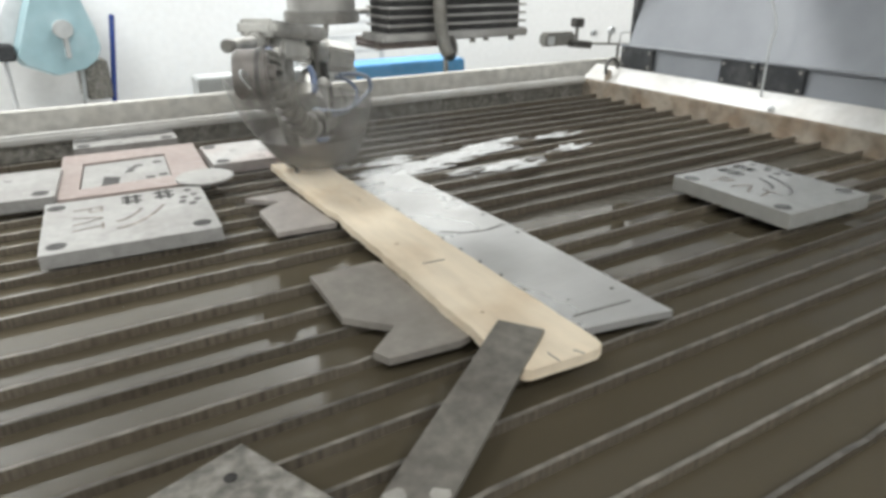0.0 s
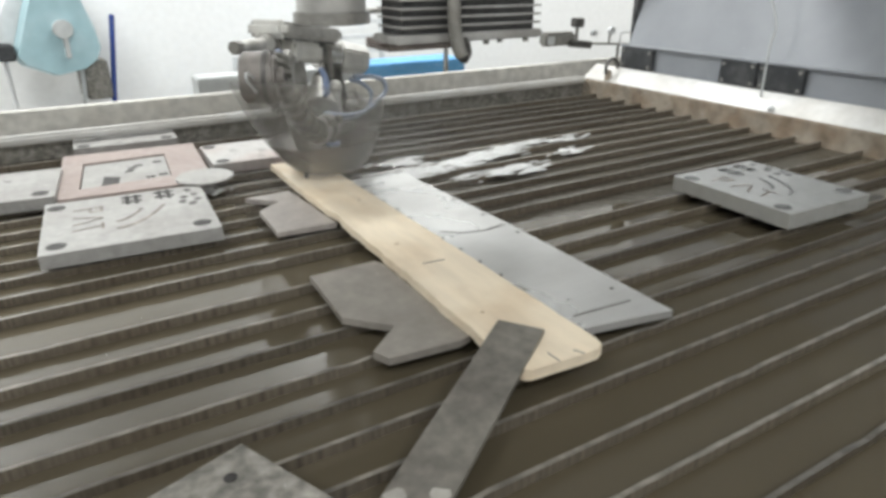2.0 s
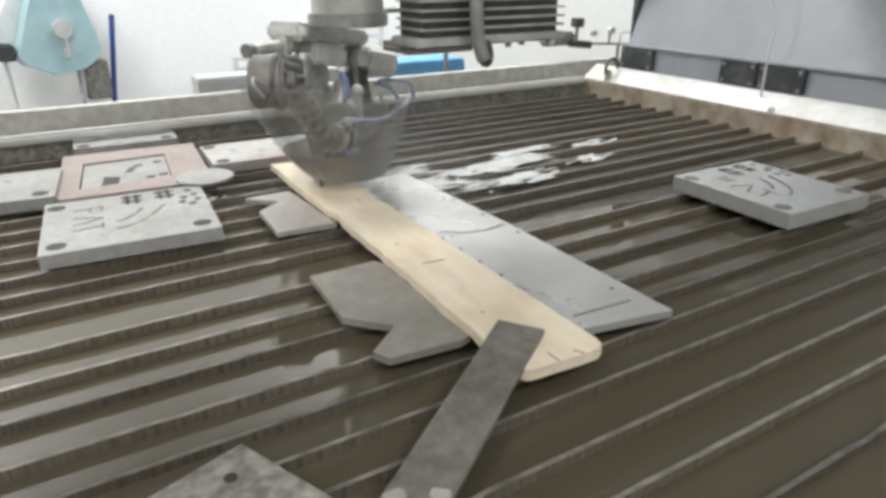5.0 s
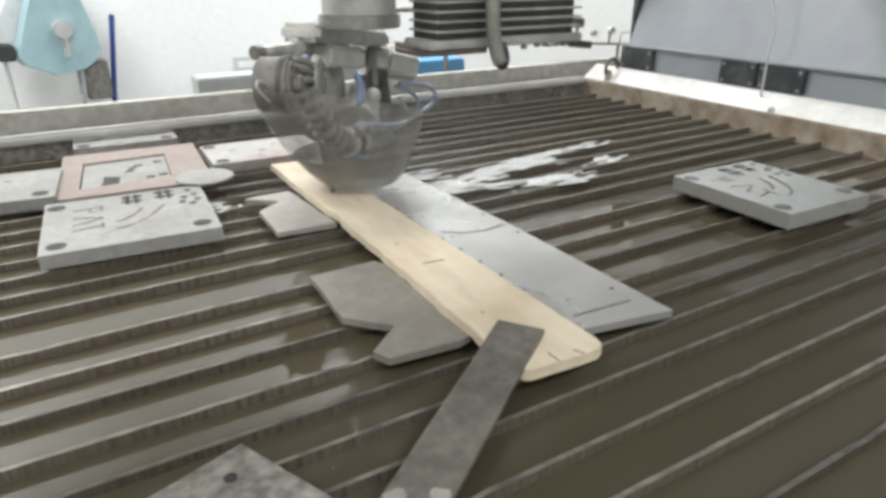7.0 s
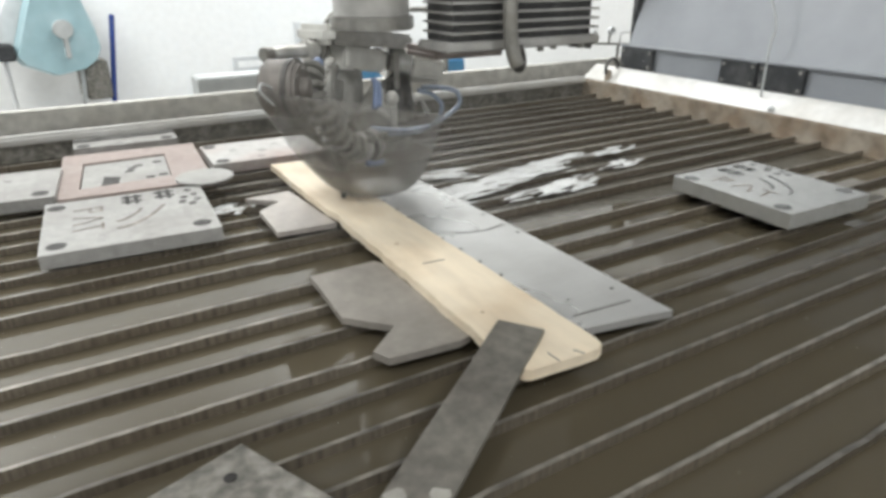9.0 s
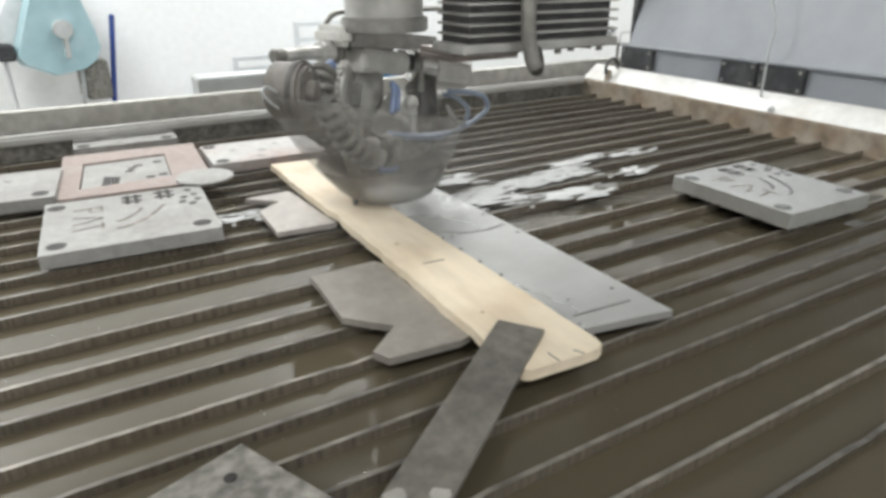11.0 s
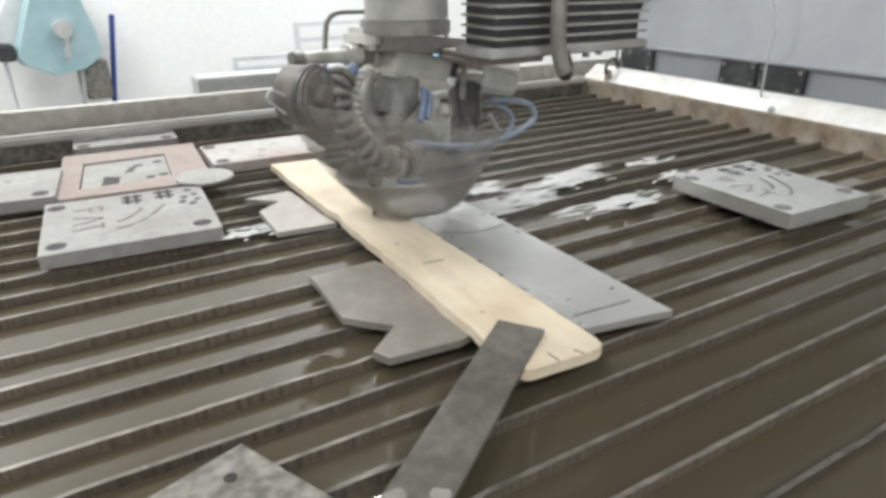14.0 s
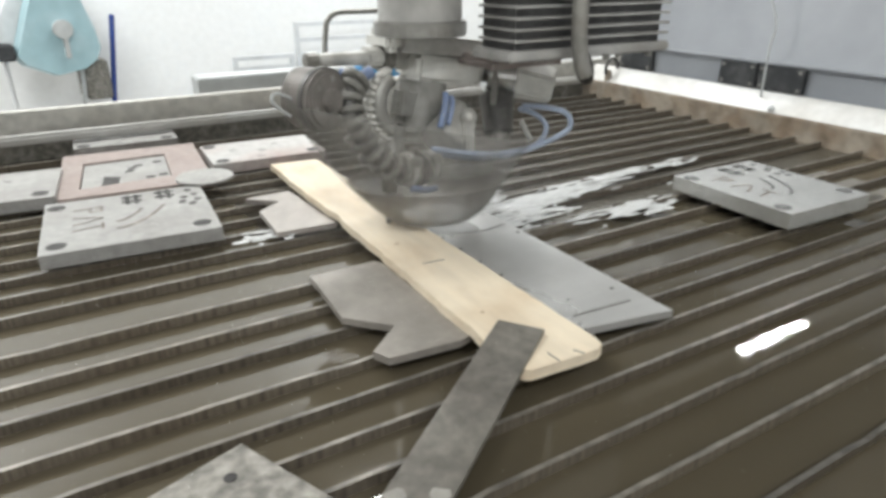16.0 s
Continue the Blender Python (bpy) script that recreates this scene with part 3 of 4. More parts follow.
# ---- cutting head (travels and turns); its x runs along the arm, its y away ----
def cutting_head():
    h = thing("waterjet_cutter", "wet five-axis waterjet head inside a smoky plastic splash shroud", "cutting head", (0.3545, 1.109, 0.0222), 47.0)
    part("nozzle", rod((0, 0, 0.001), (0.006, 0.004, 0.045), 0.0034, 0.005, seg=12), RUBBER, h, "thin dark focusing nozzle", smooth=True)
    part("nozzle_body", rod((0.006, 0.004, 0.045), (0.030, 0.03, 0.13), 0.010, 0.02, seg=20), CAST, h, smooth=True)
    # pale slab under the column and the bent arm that hangs from it
    def slab(a, b, wide, high, tilt=0.0):
        a, b = Vector(a), Vector(b)
        d = b - a
        m = Matrix.Translation((a + b) / 2) @ d.to_track_quat("X", "Z").to_matrix().to_4x4() @ pose(0, 0, 0, tilt)
        return box(-d.length / 2, d.length / 2, -wide / 2, wide / 2, -high / 2, high / 2, m=m)
    flange = part("flange", slab((0.058, 0.080, 0.2440), (0.285, 0.075, 0.2140), 0.080, 0.0265), FLANGE, h, "pale splashed flange", bevel=0.006)
    part("flange_end", box(0.034, 0.062, 0.036, 0.105, 0.2305, 0.2605), BLOCK, flange, "pale rounded end block", bevel=0.009)
    part("arm_block", slab((0.092, 0.080, 0.2060), (0.214, 0.080, 0.1860), 0.066, 0.038), BLOCK, h, "pale splashed arm block", bevel=0.007)
    part("arm_neck", slab((0.12, 0.10, 0.222), (0.20, 0.098, 0.210), 0.05, 0.02), CAST, h, bevel=0.003)
    part("ring", rod((0.214, 0.092, 0.1890), (0.226, 0.088, 0.1870), 0.0165, seg=24), CAST, h, bevel=0.002)
    part("ring", rod((0.225, 0.089, 0.1868), (0.240, 0.083, 0.1845), 0.0210, seg=24), CAST_PALE, h, bevel=0.003)
    part("neck", rod((0.239, 0.083, 0.1845), (0.252, 0.077, 0.182), 0.016, seg=20), RUBBER, h)
    part("sleeve", rod((0.248, 0.079, 0.181), (0.290, 0.058, 0.173), 0.029, seg=32), STEEL, h, "bright steel sleeve", bevel=0.003)
    part("sleeve_collar", rod((0.289, 0.058, 0.173), (0.295, 0.055, 0.172), 0.0275, seg=32), CAST, h, bevel=0.001)
    part("hex_nut", rod((0.294, 0.055, 0.1725), (0.338, 0.010, 0.160), 0.0345, 0.031, seg=6), BLOCK, h, "pale hexagonal nut", bevel=0.004)
    part("strap", slab((0.247, 0.052, 0.196), (0.236, 0.044, 0.136), 0.010, 0.010), CAST, h, bevel=0.002)
    part("fitting", rod((-0.062, 0.064, 0.227), (0.015, 0.066, 0.2245), 0.0088, 0.0105, seg=16), CAST_PALE, h, bevel=0.002)
    part("fitting_tip", rod((-0.080, 0.064, 0.2272), (-0.062, 0.064, 0.2268), 0.0110, seg=10), CAST, h, bevel=0.002)
    part("fitting_nut", rod((0.010, 0.066, 0.2245), (0.040, 0.070, 0.2230), 0.0165, seg=6), CAST_PALE, h, bevel=0.003)
    part("fitting_ring", rod((0.040, 0.072, 0.2225), (0.058, 0.076, 0.2205), 0.0200, seg=24), CAST, h, bevel=0.003)
    part("fitting_stem", rod((0.055, 0.078, 0.2205), (0.100, 0.095, 0.209), 0.0125, seg=16), CAST_PALE, h, bevel=0.001)
    # motor drum at the arm's end
    drum = part("drum", rod((-0.104, 0.040, 0.187), (-0.085, -0.008, 0.187), 0.0385, seg=40), CAST_RED, h, "dark brownish drum", bevel=0.005)
    part("drum_cap", rod((-0.086, -0.006, 0.187), (-0.081, -0.018, 0.187), 0.015, seg=24), CAST_RED, drum, "round cap", bevel=0.002)
    part("drum_rim", rod((-0.090, 0.006, 0.187), (-0.088, -0.001, 0.187), 0.0405, seg=40), RUBBER, drum)
    for k in range(6):
        a = k * math.pi / 3 + 0.3
        part("drum_screw", rod((-0.0855 + 0.025 * math.cos(a), -0.0065 + 0.009 * math.cos(a), 0.187 + 0.027 * math.sin(a)), (-0.0840 + 0.025 * math.cos(a), -0.0105 + 0.009 * math.cos(a), 0.187 + 0.027 * math.sin(a)), 0.0035, seg=8), CAST, drum)
    # ribbed hose curling from the fitting down to the nozzle clamp: a dark core that carries separate rings
    path = smooth_path([(-0.030, 0.020, 0.204), (-0.050, 0.008, 0.186), (-0.053, -0.004, 0.160), (-0.043, -0.012, 0.132), (-0.024, -0.018, 0.105), (0.006, -0.022, 0.084), (0.042, -0.022, 0.078), (0.075, -0.016, 0.080)], 6)
    hose = part("ribbed_hose", tube(path[::3] + [path[-1]], 0.0125, seg=14, steps=4), RUBBER, h, "dark rubber hose", smooth=True)
    for k in range(1, len(path) - 1, 3):
        d = (path[k + 1] - path[k - 1]).normalized()
        part("hose_rib", rod(path[k] - d * 0.0042, path[k] + d * 0.0042, 0.0205, 0.0195, seg=24), RUBBER_GREY, hose, "grey rubber rib", bevel=0.0018)
    # toothed rim inside the hose's curl
    def arc(n, off):
        out = []
        for k in range(n + 1):
            a = radians(112 + 125 * k / n)
            out.append(Vector((0.040 + (0.048 + off) * math.cos(a), 0.026 - 0.010 * k / n, 0.163 + (0.050 + off) * math.sin(a))))
        return out
    rim = part("toothed_rim", tube(arc(8, -0.010), 0.0125, seg=12, steps=4), CAST, h, "grey toothed rim", smooth=True)
    for p in arc(11, 0.001):
        part("tooth", ball(p, 0.0072, squash=(1.25, 1.2, 0.72)), CAST_PALE, rim, smooth=True)
    for p, mat in (((0.020, -0.022, 0.081), CAST_PALE), ((0.038, -0.022, 0.078), RUBBER), ((0.056, -0.020, 0.079), CAST_PALE)):
        part("clamp", rod((p[0] - 0.0042, p[1], p[2] + 0.001), (p[0] + 0.0042, p[1] + 0.001, p[2]), 0.0245, seg=24), mat, h, "hose clamp", bevel=0.002)
    part("clamp_screw", box(0.014, 0.028, -0.052, -0.040, 0.092, 0.104), CAST, h, bevel=0.002)
    part("clamp_screw", box(0.048, 0.062, -0.050, -0.038, 0.090, 0.102), CAST, h, bevel=0.002)
    part("body", rod((0.128, 0.095, 0.180), (0.104, 0.070, 0.092), 0.042, 0.036, seg=36), RUBBER_GREY, h, "smooth grey head body", bevel=0.008)
    part("body_side", slab((0.050, 0.075, 0.160), (0.105, 0.085, 0.146), 0.050, 0.060), CAST, h, bevel=0.012)
    part("pale_cone", rod((0.108, 0.015, 0.098), (0.166, 0.042, 0.146), 0.034, 0.012, seg=28), CAST_PALE, h, "pale splashed cone", bevel=0.003)
    part("valve", rod((0.262, 0.066, 0.148), (0.246, 0.040, 0.086), 0.029, 0.024, seg=24), RUBBER, h, "dark valve body", bevel=0.004)
    part("valve_cap", rod((0.246, 0.040, 0.086), (0.240, 0.032, 0.066), 0.021, 0.017, seg=20), CAST, h, bevel=0.003)
    part("valve_lever", rod((0.268, 0.010, 0.110), (0.284, 0.002, 0.078), 0.0045, seg=10), CAST_PALE, h, "pale lever")
    part("bracket", box(0.138, 0.154, -0.010, 0.008, 0.050, 0.130), CAST_PALE, h, bevel=0.003)
    part("knuckle", ball((0.146, -0.002, 0.136), 0.0125), CAST_PALE, h, smooth=True)
    part("lower_block", slab((0.075, 0.0, 0.066), (0.190, 0.004, 0.056), 0.040, 0.026), CAST, h, "grey clamp block", bevel=0.006)
    # blue air tubes
    part("air_tube", tube([(0.070, -0.012, 0.101), (0.125, -0.024, 0.088), (0.180, -0.026, 0.079), (0.240, -0.026, 0.075), (0.290, -0.026, 0.080), (0.334, -0.034, 0.098), (0.330, -0.030, 0.122), (0.300, -0.012, 0.133), (0.268, 0.010, 0.136)], 0.0046, steps=10), BLUE_PALE, h, "pale blue air tube", smooth=True)
    part("air_tube", tube([(0.090, -0.006, 0.088), (0.160, -0.016, 0.074), (0.230, -0.016, 0.068), (0.282, -0.016, 0.078), (0.304, -0.012, 0.100), (0.292, 0.002, 0.120), (0.270, 0.020, 0.130)], 0.0042, steps=10), BLUE_PALE, h, "pale blue air tube", smooth=True)
    part("air_tube", tube([(-0.040, 0.046, 0.210), (-0.022, 0.030, 0.204), (0.000, 0.030, 0.211)], 0.0085, steps=8), BLUE_TUBE, h, "blue air tube", smooth=True)
    part("air_tube", tube([(0.014, -0.040, 0.060), (0.034, -0.044, 0.055), (0.056, -0.040, 0.053)], 0.0048, steps=8), BLUE_TUBE, h, "blue air tube", smooth=True)
    part("air_tube", tube([(0.090, -0.006, 0.128), (0.104, 0.000, 0.158), (0.112, 0.010, 0.172)], 0.0050, steps=8), BLUE_TUBE, h, "blue air tube", smooth=True)
    part("air_tube", tube([(0.106, -0.004, 0.130), (0.120, 0.004, 0.156), (0.124, 0.012, 0.166)], 0.0040, steps=8), BLUE_TUBE, h, "blue air tube", smooth=True)
    # splash shroud: an oval leaning cup, open above, higher on the drum's side
    bm = bmesh.new()
    seg = 64
    prof = ((0.052, 0.046, 0.0), (0.066, 0.058, 0.002), (0.078, 0.067, 0.009), (0.093, 0.076, 0.022), (0.110, 0.085, 0.040), (0.130, 0.094, 0.062),
            (0.150, 0.101, 0.086), (0.168, 0.107, 0.110), (0.184, 0.111, 0.132), (0.196, 0.112, 0.150), (0.199, 0.112, 0.155))
    rings = []
    for ra, rb, z in prof:
        f = z / 0.155
        cx, cy = 0.070 - 0.008 * f, -0.018 + 0.022 * f
        rings.append([bm.verts.new((cx + ra * math.cos(a), cy + rb * math.sin(a), 0.003 + z * 0.88 - 0.048 * f * f * math.cos(a) + 0.004 * f * noise.noise(Vector((2 * math.cos(a), 2 * math.sin(a), 1)))))
                      for a in [2 * math.pi * k / seg for k in range(seg)]])
    for u, v in zip(rings, rings[1:]):
        for j in range(seg):
            bm.faces.new((u[j], u[(j + 1) % seg], v[(j + 1) % seg], v[j]))
    skirt = bmesh.new()
    low = [[skirt.verts.new((0.068 + (v.co.x - 0.068) * 0.97, -0.010 + (v.co.y + 0.010) * 0.97, v.co.z + 0.001)) for v in u] for u in rings[0:6]]
    for u, v in zip(low, low[1:]):
        for j in range(seg):
            skirt.faces.new((u[j], u[(j + 1) % seg], v[(j + 1) % seg], v[j]))
    shroud = part("splash_shroud", bm, SHROUD, h, "smoky translucent plastic splash shroud", smooth=True)
    shroud.modifiers.new("thickness", "SOLIDIFY").thickness = 0.002
    part("shroud_skirt", skirt, SKIRT, shroud, "brownish grimy lower skirt", smooth=True)
    part("shroud_clip", tube([(-0.136, 0.0, 0.172), (-0.158, 0.0, 0.192), (-0.150, 0.004, 0.201), (-0.126, 0.006, 0.190)], 0.0020, steps=6), TRAY, h, "pale wire clip", smooth=True)
    return h


GANTRY = gantry()
HEAD = cutting_head()


# ---- far things ----
def hose_reel():
    t = thing("hose_reel", "teal plastic wall-mounted hose reel cover with hanging cords", "hose reel", (0.058, 3.784, -0.015), 7.2, size=(0.85, 0.85, 0.85))
    def shell(out, y0, y1, shrink):
        bm = bmesh.new()
        front = [bm.verts.new((x * shrink, y0, 0.15 + (z - 0.15) * shrink)) for x, z in out]
        back = [bm.verts.new((x, y1, z)) for x, z in out]
        bm.faces.new(front), bm.faces.new(back[::-1])
        for i in range(len(out)):
            bm.faces.new((front[i], front[(i + 1) % len(out)], back[(i + 1) % len(out)], back[i]))
        return bm
    part("cover", shell([(-0.218, 0.018), (-0.185, -0.037), (-0.037, -0.104), (0.11, -0.08), (0.185, -0.03), (0.215, 0.037), (0.2, 0.148), (0.148, 0.333),
                         (0.11, 0.48), (0.02, 0.52), (-0.055, 0.41), (-0.13, 0.24)], -0.24, -0.09, 0.93), TEAL, t, "teal moulded cover", bevel=0.018)
    part("wall_shell", shell([(-0.30, 0.09), (-0.28, 0.01), (-0.08, -0.07), (0.10, -0.05), (0.12, 0.45), (-0.02, 0.56), (-0.15, 0.38)], -0.085, 0.06, 0.97), FAINT, t, "white wall shell", bevel=0.015)
    hub = part("hub", rod((0.03, -0.265, 0.15), (0.03, -0.22, 0.15), 0.05, seg=24), TRAY, t, "grey round hub", bevel=0.006)
    part("hub_stem", box(0.02, 0.045, -0.262, -0.225, 0.0, 0.15), TRAY, hub, bevel=0.004)
    part("outlet", box(-0.30, -0.21, -0.23, -0.10, 0.0, 0.085), PAD, t, "black hose outlet", bevel=0.01)
    part("bracket", box(0.10, 0.235, -0.17, 0.05, -0.25, -0.03), DIRTY_AND_SHADED, t, "dark wall bracket", bevel=0.01)
    part("cord", tube([(-0.262, -0.16, 0.01), (-0.262, -0.16, -0.15), (-0.258, -0.16, -0.5)], 0.012), FAINT, t, smooth=True)
    part("cord", tube([(0.095, -0.16, -0.08), (0.085, -0.16, -0.2), (0.04, -0.15, -0.55)], 0.012), TRAY, t, smooth=True)


hose_reel()
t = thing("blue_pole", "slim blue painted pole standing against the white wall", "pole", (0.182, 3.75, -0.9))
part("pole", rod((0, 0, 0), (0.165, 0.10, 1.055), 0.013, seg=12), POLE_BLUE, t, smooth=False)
t = thing("cable_tray", "long pale grey cable tray behind the table's back rail", "cable tray", (0, 0, 0))
part("tray", box(0.45, 1.05, 2.42, 2.54, -0.10, 0.012), TRAY, t, bevel=0.005)
part("tray_leg", box(0.5, 0.55, 2.43, 2.53, -0.9, -0.1), TRAY, t)
part("tray_leg", box(0.95, 1.0, 2.43, 2.53, -0.9, -0.1), TRAY, t)


def tube_rack(x0, x1, y, z1, bars):
    t = thing("tube_rack", "faint white tubular rack against the white wall", "rack", (0, 0, 0), group="white racks at the wall")
    for x in (x0, x1):
        part("upright", box(x - 0.012, x + 0.012, y - 0.012, y + 0.012, -0.9, z1), FAINT, t)
    for z in bars:
        part("crossbar", box(x0, x1, y - 0.011, y + 0.011, z - 0.018, z + 0.004), FAINT, t)


tube_rack(0.909, 1.232, 3.75, -0.078, (-0.082, -0.14))
tube_rack(1.27, 1.80, 3.75, 0.088, (0.084, 0.0, -0.08))
t = thing("blue_crate", "blue plastic crate standing behind the back rail", "crate", (1.40, 2.66, 0.0))
part("crate", box(-0.27, 0.27, -0.06, 0.14, -0.9, -0.014), BLUE_BOX, t, bevel=0.006)


def corner_fittings():
    m = along(CORNER, RIGHT_DIR)
    t = thing("sensor_arm", "grey sensor head on a thin arm above the table corner", "sensor", (1.655, 1.752, -0.002), -2.8, size=(0.72, 0.72, 0.69))
    part("post", rod((0.10, -0.06, 0.03), (0.10, -0.06, 0.185), 0.007), CAST, t)
    part("arm", rod((0.16, -0.09, 0.178), (-0.16, 0.03, 0.188), 0.006), CAST, t)
    part("sensor_head", box(-0.28, -0.11, 0.0, 0.07, 0.178, 0.242), CAST, t, "grey sensor housing", bevel=0.012)
    part("window", box(-0.275, -0.235, -0.004, 0.002, 0.186, 0.228), FAINT, t, "pale sensor window", bevel=0.003)
    part("lens", rod((-0.15, 0.0, 0.19), (-0.05, -0.04, 0.18), 0.018, seg=20), RUBBER, t, "dark sensor barrel", bevel=0.003)
    part("knob", box(-0.125, -0.075, -0.015, 0.035, 0.262, 0.305), RUBBER, t, "small dark block", bevel=0.006)
    part("knob_stem", rod((-0.10, 0.01, 0.20), (-0.10, 0.01, 0.27), 0.008), CAST, t)
    part("gauge", rod((0.05, -0.07, 0.245), (0.05, -0.05, 0.245), 0.018, seg=20), FAINT, t, "small pale gauge")
    part("gauge_stem", rod((0.05, -0.05, 0.18), (0.05, -0.05, 0.24), 0.005), CAST, t)
    part("gauge", rod((-0.03, -0.04, 0.235), (-0.03, -0.02, 0.235), 0.015, seg=20), FAINT, t, "small pale gauge")
    part("hook_pipe", tube([(0.10, -0.07, 0.18), (0.10, -0.07, 0.225), (0.12, -0.08, 0.235), (0.19, -0.11, 0.235)], 0.004), FAINT, t, smooth=True)
    v = thing("valve_fitting", "rusty pipe valve with a hoop handle in the table corner", "valve", (1.507, 1.507, 0.0155), 3.4, size=(0.68, 0.68, 0.68))
    part("hoop", tube([(-0.035, 0, 0.07), (-0.036, 0, 0.11), (0.0, 0.0, 0.135), (0.036, 0, 0.11), (0.034, 0, 0.08)], 0.007), RUBBER, v, "dark hoop handle", smooth=True)
    part("valve_body", rod((-0.02, 0, 0.0), (-0.02, 0, 0.085), 0.018, 0.014), RAIL_SCALE, v, bevel=0.003)
    part("valve_body", rod((0.03, 0.02, 0.0), (0.03, 0.02, 0.075), 0.016, 0.012), DIRTY_AND_SHADED, v, bevel=0.003)
    for k, (x, y) in enumerate(((0.075, -0.055), (0.115, -0.10), (0.15, -0.16), (0.19, -0.21))):
        part("pipe_union", rod((x, y, 0.036), (x, y, 0.072 - 0.006 * k), 0.014, 0.011, seg=8), (DIRTY_AND_SHADED, RAIL_SCALE, RUBBER, RAIL_SCALE)[k], v, bevel=0.002)
    part("pipe", tube([(0.0, -0.02, 0.03), (0.06, -0.05, 0.035), (0.11, -0.1, 0.05)], 0.012), RAIL_SCALE, v, smooth=True)


corner_fittings()
m = along(CORNER, RIGHT_DIR)
t = thing("knob", "small white round knob on the side rail", "knob", tuple(m @ Vector((0.657, 0.010, 0.0430))))
part("ball", ball((0, 0, 0.007), 0.008), FAINT, t, smooth=True)
t = thing("hanging_cable", "thin grey cable hanging before the guard", "cable", tuple(m @ Vector((0.605, 0.040, 0.068))))
part("cable", tube([(0, 0, 0), (0, 0, 0.12), (0.002, -0.004, 0.17), (0.002, 0.03, 0.25), (0.002, 0.06, 0.34)], 0.0026), TRAY, t, smooth=True)


t = thing("bent_pipe", "bent grey steel pipe standing behind the back rail", "pipe", (0.885, 2.3, 0.0))
part("pipe", tube([(-0.012, 0, -0.9), (-0.012, 0, -0.3), (-0.008, 0, 0.05), (0.002, 0, 0.160), (0.014, 0, 0.198), (0.052, 0, 0.220), (0.14, 0, 0.222), (0.36, 0, 0.222), (0.46, 0, 0.222)], 0.010, steps=10), CAST, t, smooth=True)
part("pipe_leg", tube([(0.46, 0, 0.222), (0.49, 0, 0.21), (0.50, 0, 0.17), (0.50, 0, -0.9)], 0.010, steps=8), CAST, t, smooth=True)


# ---- splashed water lying over the slats beside the head ----
def splash_cluster(rx, ry, seed, count):
    """Low domed drops and streaks of water, whitened for foam and reflected ceiling, drawn out along the slats."""
    rng = random.Random(seed * 13 + 5)
    verts, faces = [], []
    for _ in range(count):
        u, v = rng.gauss(0, 0.45), rng.gauss(0, 0.45)
        cx, cy = u * rx, v * ry
        sx = rx * rng.uniform(0.06, 0.42) * (1.2 - min(abs(u), 1.0) * 0.6)
        sy = rng.uniform(0.0010, 0.0048)
        lift = rng.uniform(0.0008, 0.0025)
        skew = rng.uniform(-0.12, 0.12)
        base, k = len(verts), 14
        for ring, (f, z) in enumerate(((1.0, 0.0), (0.72, 0.75), (0.3, 1.0))):
            for j in range(k):
                a = 2 * math.pi * j / k
                w = f * (1 + 0.45 * noise.noise(Vector((1.7 * math.cos(a) + cx * 50, 1.7 * math.sin(a) + cy * 50, seed))))
                verts.append((cx + sx * w * math.cos(a), cy + sy * w * math.sin(a) + skew * sx * w * math.cos(a), lift * z))
        for ring in range(2):
            for j in range(k):
                faces.append((base + ring * k + j, base + ring * k + (j + 1) % k, base + (ring + 1) * k + (j + 1) % k, base + (ring + 1) * k + j))
        faces.append(tuple(base + 2 * k + j for j in range(k)))
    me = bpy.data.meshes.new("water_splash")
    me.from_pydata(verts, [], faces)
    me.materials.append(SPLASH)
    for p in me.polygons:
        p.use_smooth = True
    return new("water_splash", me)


SPLASHES = []
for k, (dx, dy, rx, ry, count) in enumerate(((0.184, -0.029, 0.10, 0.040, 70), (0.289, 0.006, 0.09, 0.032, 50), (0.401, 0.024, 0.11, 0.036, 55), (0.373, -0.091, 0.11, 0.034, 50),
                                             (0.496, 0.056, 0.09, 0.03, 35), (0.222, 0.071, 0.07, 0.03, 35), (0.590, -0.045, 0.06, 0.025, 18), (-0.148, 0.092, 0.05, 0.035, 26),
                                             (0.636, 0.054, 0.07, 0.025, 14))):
    s = tagged(splash_cluster(rx, ry, k, count), "splashed water streaked over the slats, white from foam and painted ceiling reflection", "water", "splashed water", "stuff")
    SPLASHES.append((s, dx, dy))


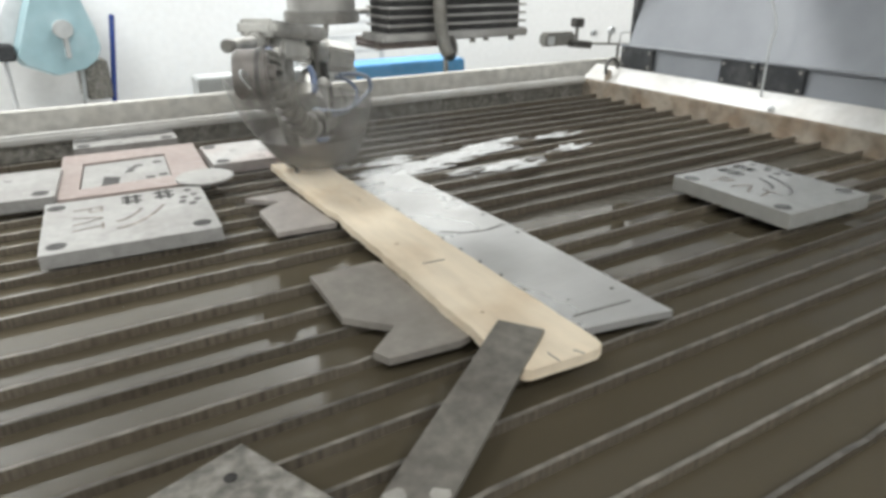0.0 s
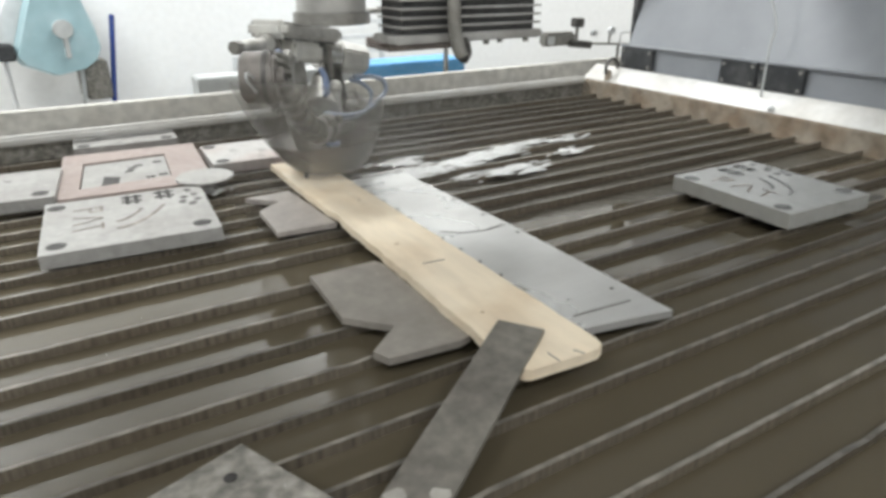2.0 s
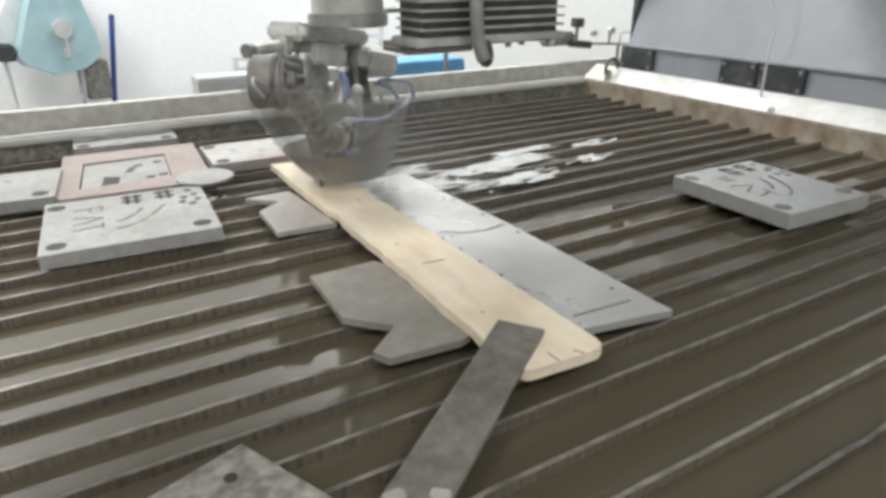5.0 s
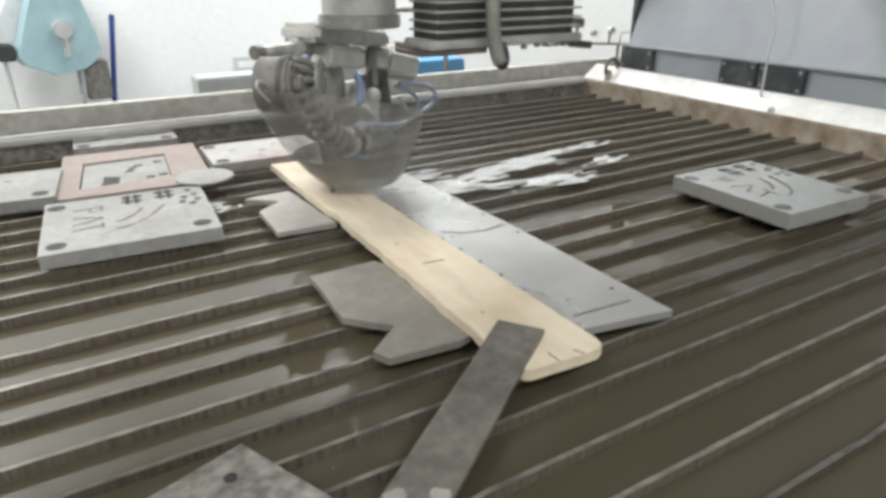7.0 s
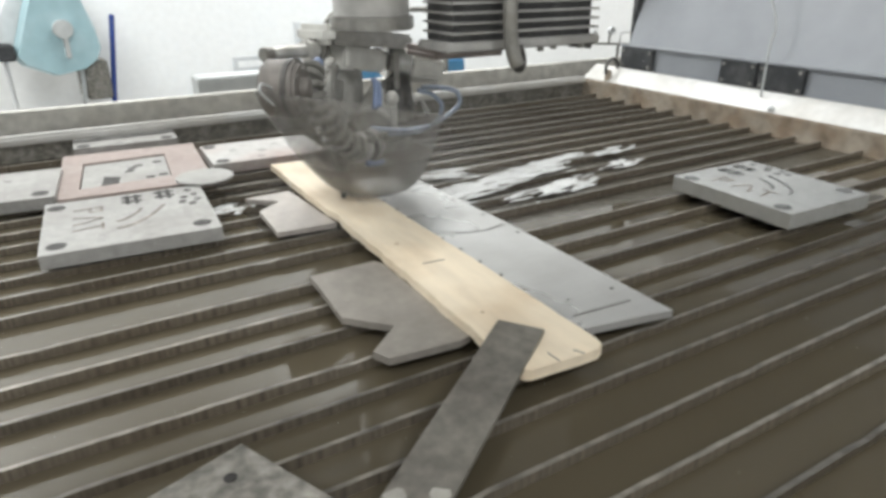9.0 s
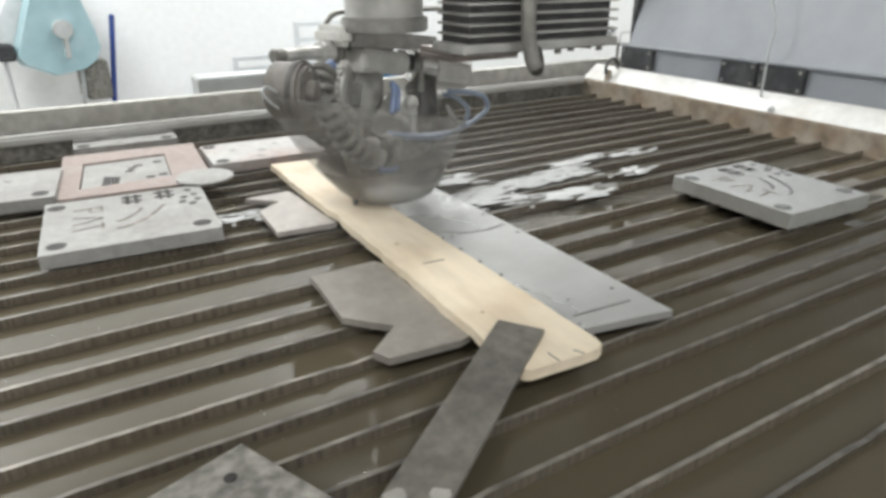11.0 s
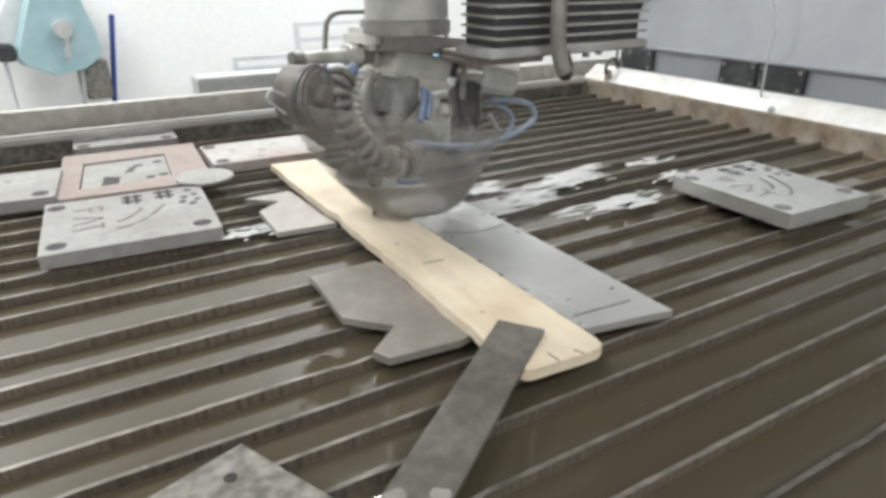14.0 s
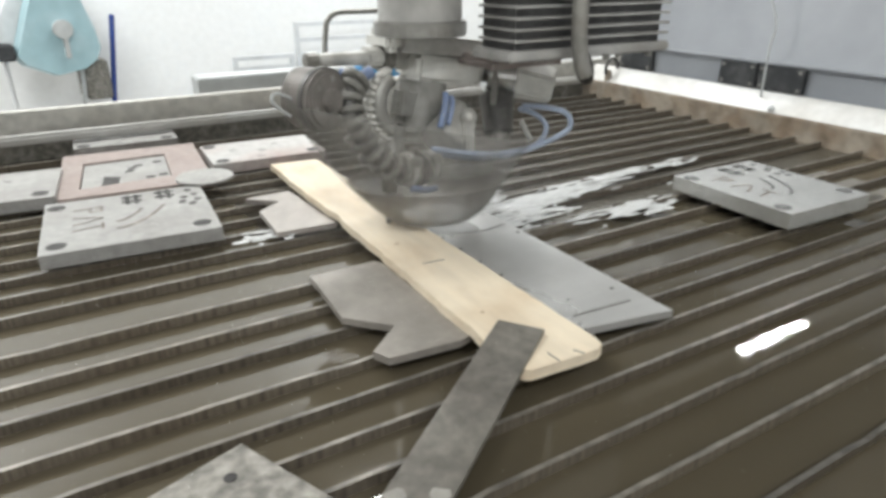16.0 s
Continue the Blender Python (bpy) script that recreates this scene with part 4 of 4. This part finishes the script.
def spray_mist(count):
    """A drifting haze of fine water droplets thrown up where the jet cuts."""
    rng = random.Random(77)
    verts, faces = [], []
    for _ in range(count):
        kind = rng.random()
        if kind < 0.45:
            x, y, z = rng.gauss(0.10, 0.13), rng.gauss(-0.02, 0.11), abs(rng.gauss(0.0, 0.05)) + 0.004
        elif kind < 0.70:
            x, y, z = rng.gauss(0.13, 0.10), rng.gauss(-0.01, 0.10), abs(rng.gauss(0.08, 0.07)) + 0.004
        else:
            x, y, z = rng.gauss(0.16, 0.30), rng.gauss(0.02, 0.22), abs(rng.gauss(0.0, 0.10)) + 0.004
        q = rng.uniform(0.00010, 0.00024)
        b = len(verts)
        verts += [(x + q, y, z - q * 0.6), (x - q * 0.5, y + q * 0.87, z - q * 0.6), (x - q * 0.5, y - q * 0.87, z - q * 0.6), (x, y, z + q)]
        faces += [(b, b + 1, b + 3), (b + 1, b + 2, b + 3), (b + 2, b, b + 3), (b, b + 2, b + 1)]
    me = bpy.data.meshes.new("spray_mist")
    me.from_pydata(verts, [], faces)
    me.materials.append(DROPLET)
    return tagged(new("spray_mist", me), "fine white spray mist drifting round the cutting nozzle", "spray", kind="stuff")


DROPLET = material("white_water_droplets", (0.80, 0.80, 0.79), 0.4, grain=30, vary=0.05, bump=0.0)
MIST = spray_mist(200000)


# ---- movement ----
def head_at(t):
    """The nozzle's place on the plank: the gantry travels evenly to the south along the rails."""
    return 0.3545 + 0.0018 * t, 1.109 - 0.0195 * t


def motions():
    times = [i * 0.5 for i in range(33)]
    walk(GANTRY, [(t, pose(*head_at(t), 0.0222)) for t in times])
    walk(HEAD, [(t, pose(*head_at(t), 0.0222, 0, 0, 47.0 - 1.0 * t - 0.095 * t * t)) for t in times])
    walk(MIST, [(t, pose(*head_at(t), 0.0222, 0, 0, 6 * noise.noise(Vector((t * 0.8, 0.0, 3.0))))) for t in times])
    for k, (s, dx, dy) in enumerate(SPLASHES):
        rows = []
        for t in times:
            x, y = head_at(t)
            jx = 0.07 * noise.noise(Vector((t * 0.9, k * 5.1, 0.0)))
            jy = 0.03 * noise.noise(Vector((t * 0.9, k * 5.1, 9.0)))
            rows.append((t, pose(x + dx + jx, y + dy + jy, 0.0012 + 0.0001 * k, 0, 0, 12 * noise.noise(Vector((t * 0.5, k * 2.3, 4.0))))))
        walk(s, rows)


motions()
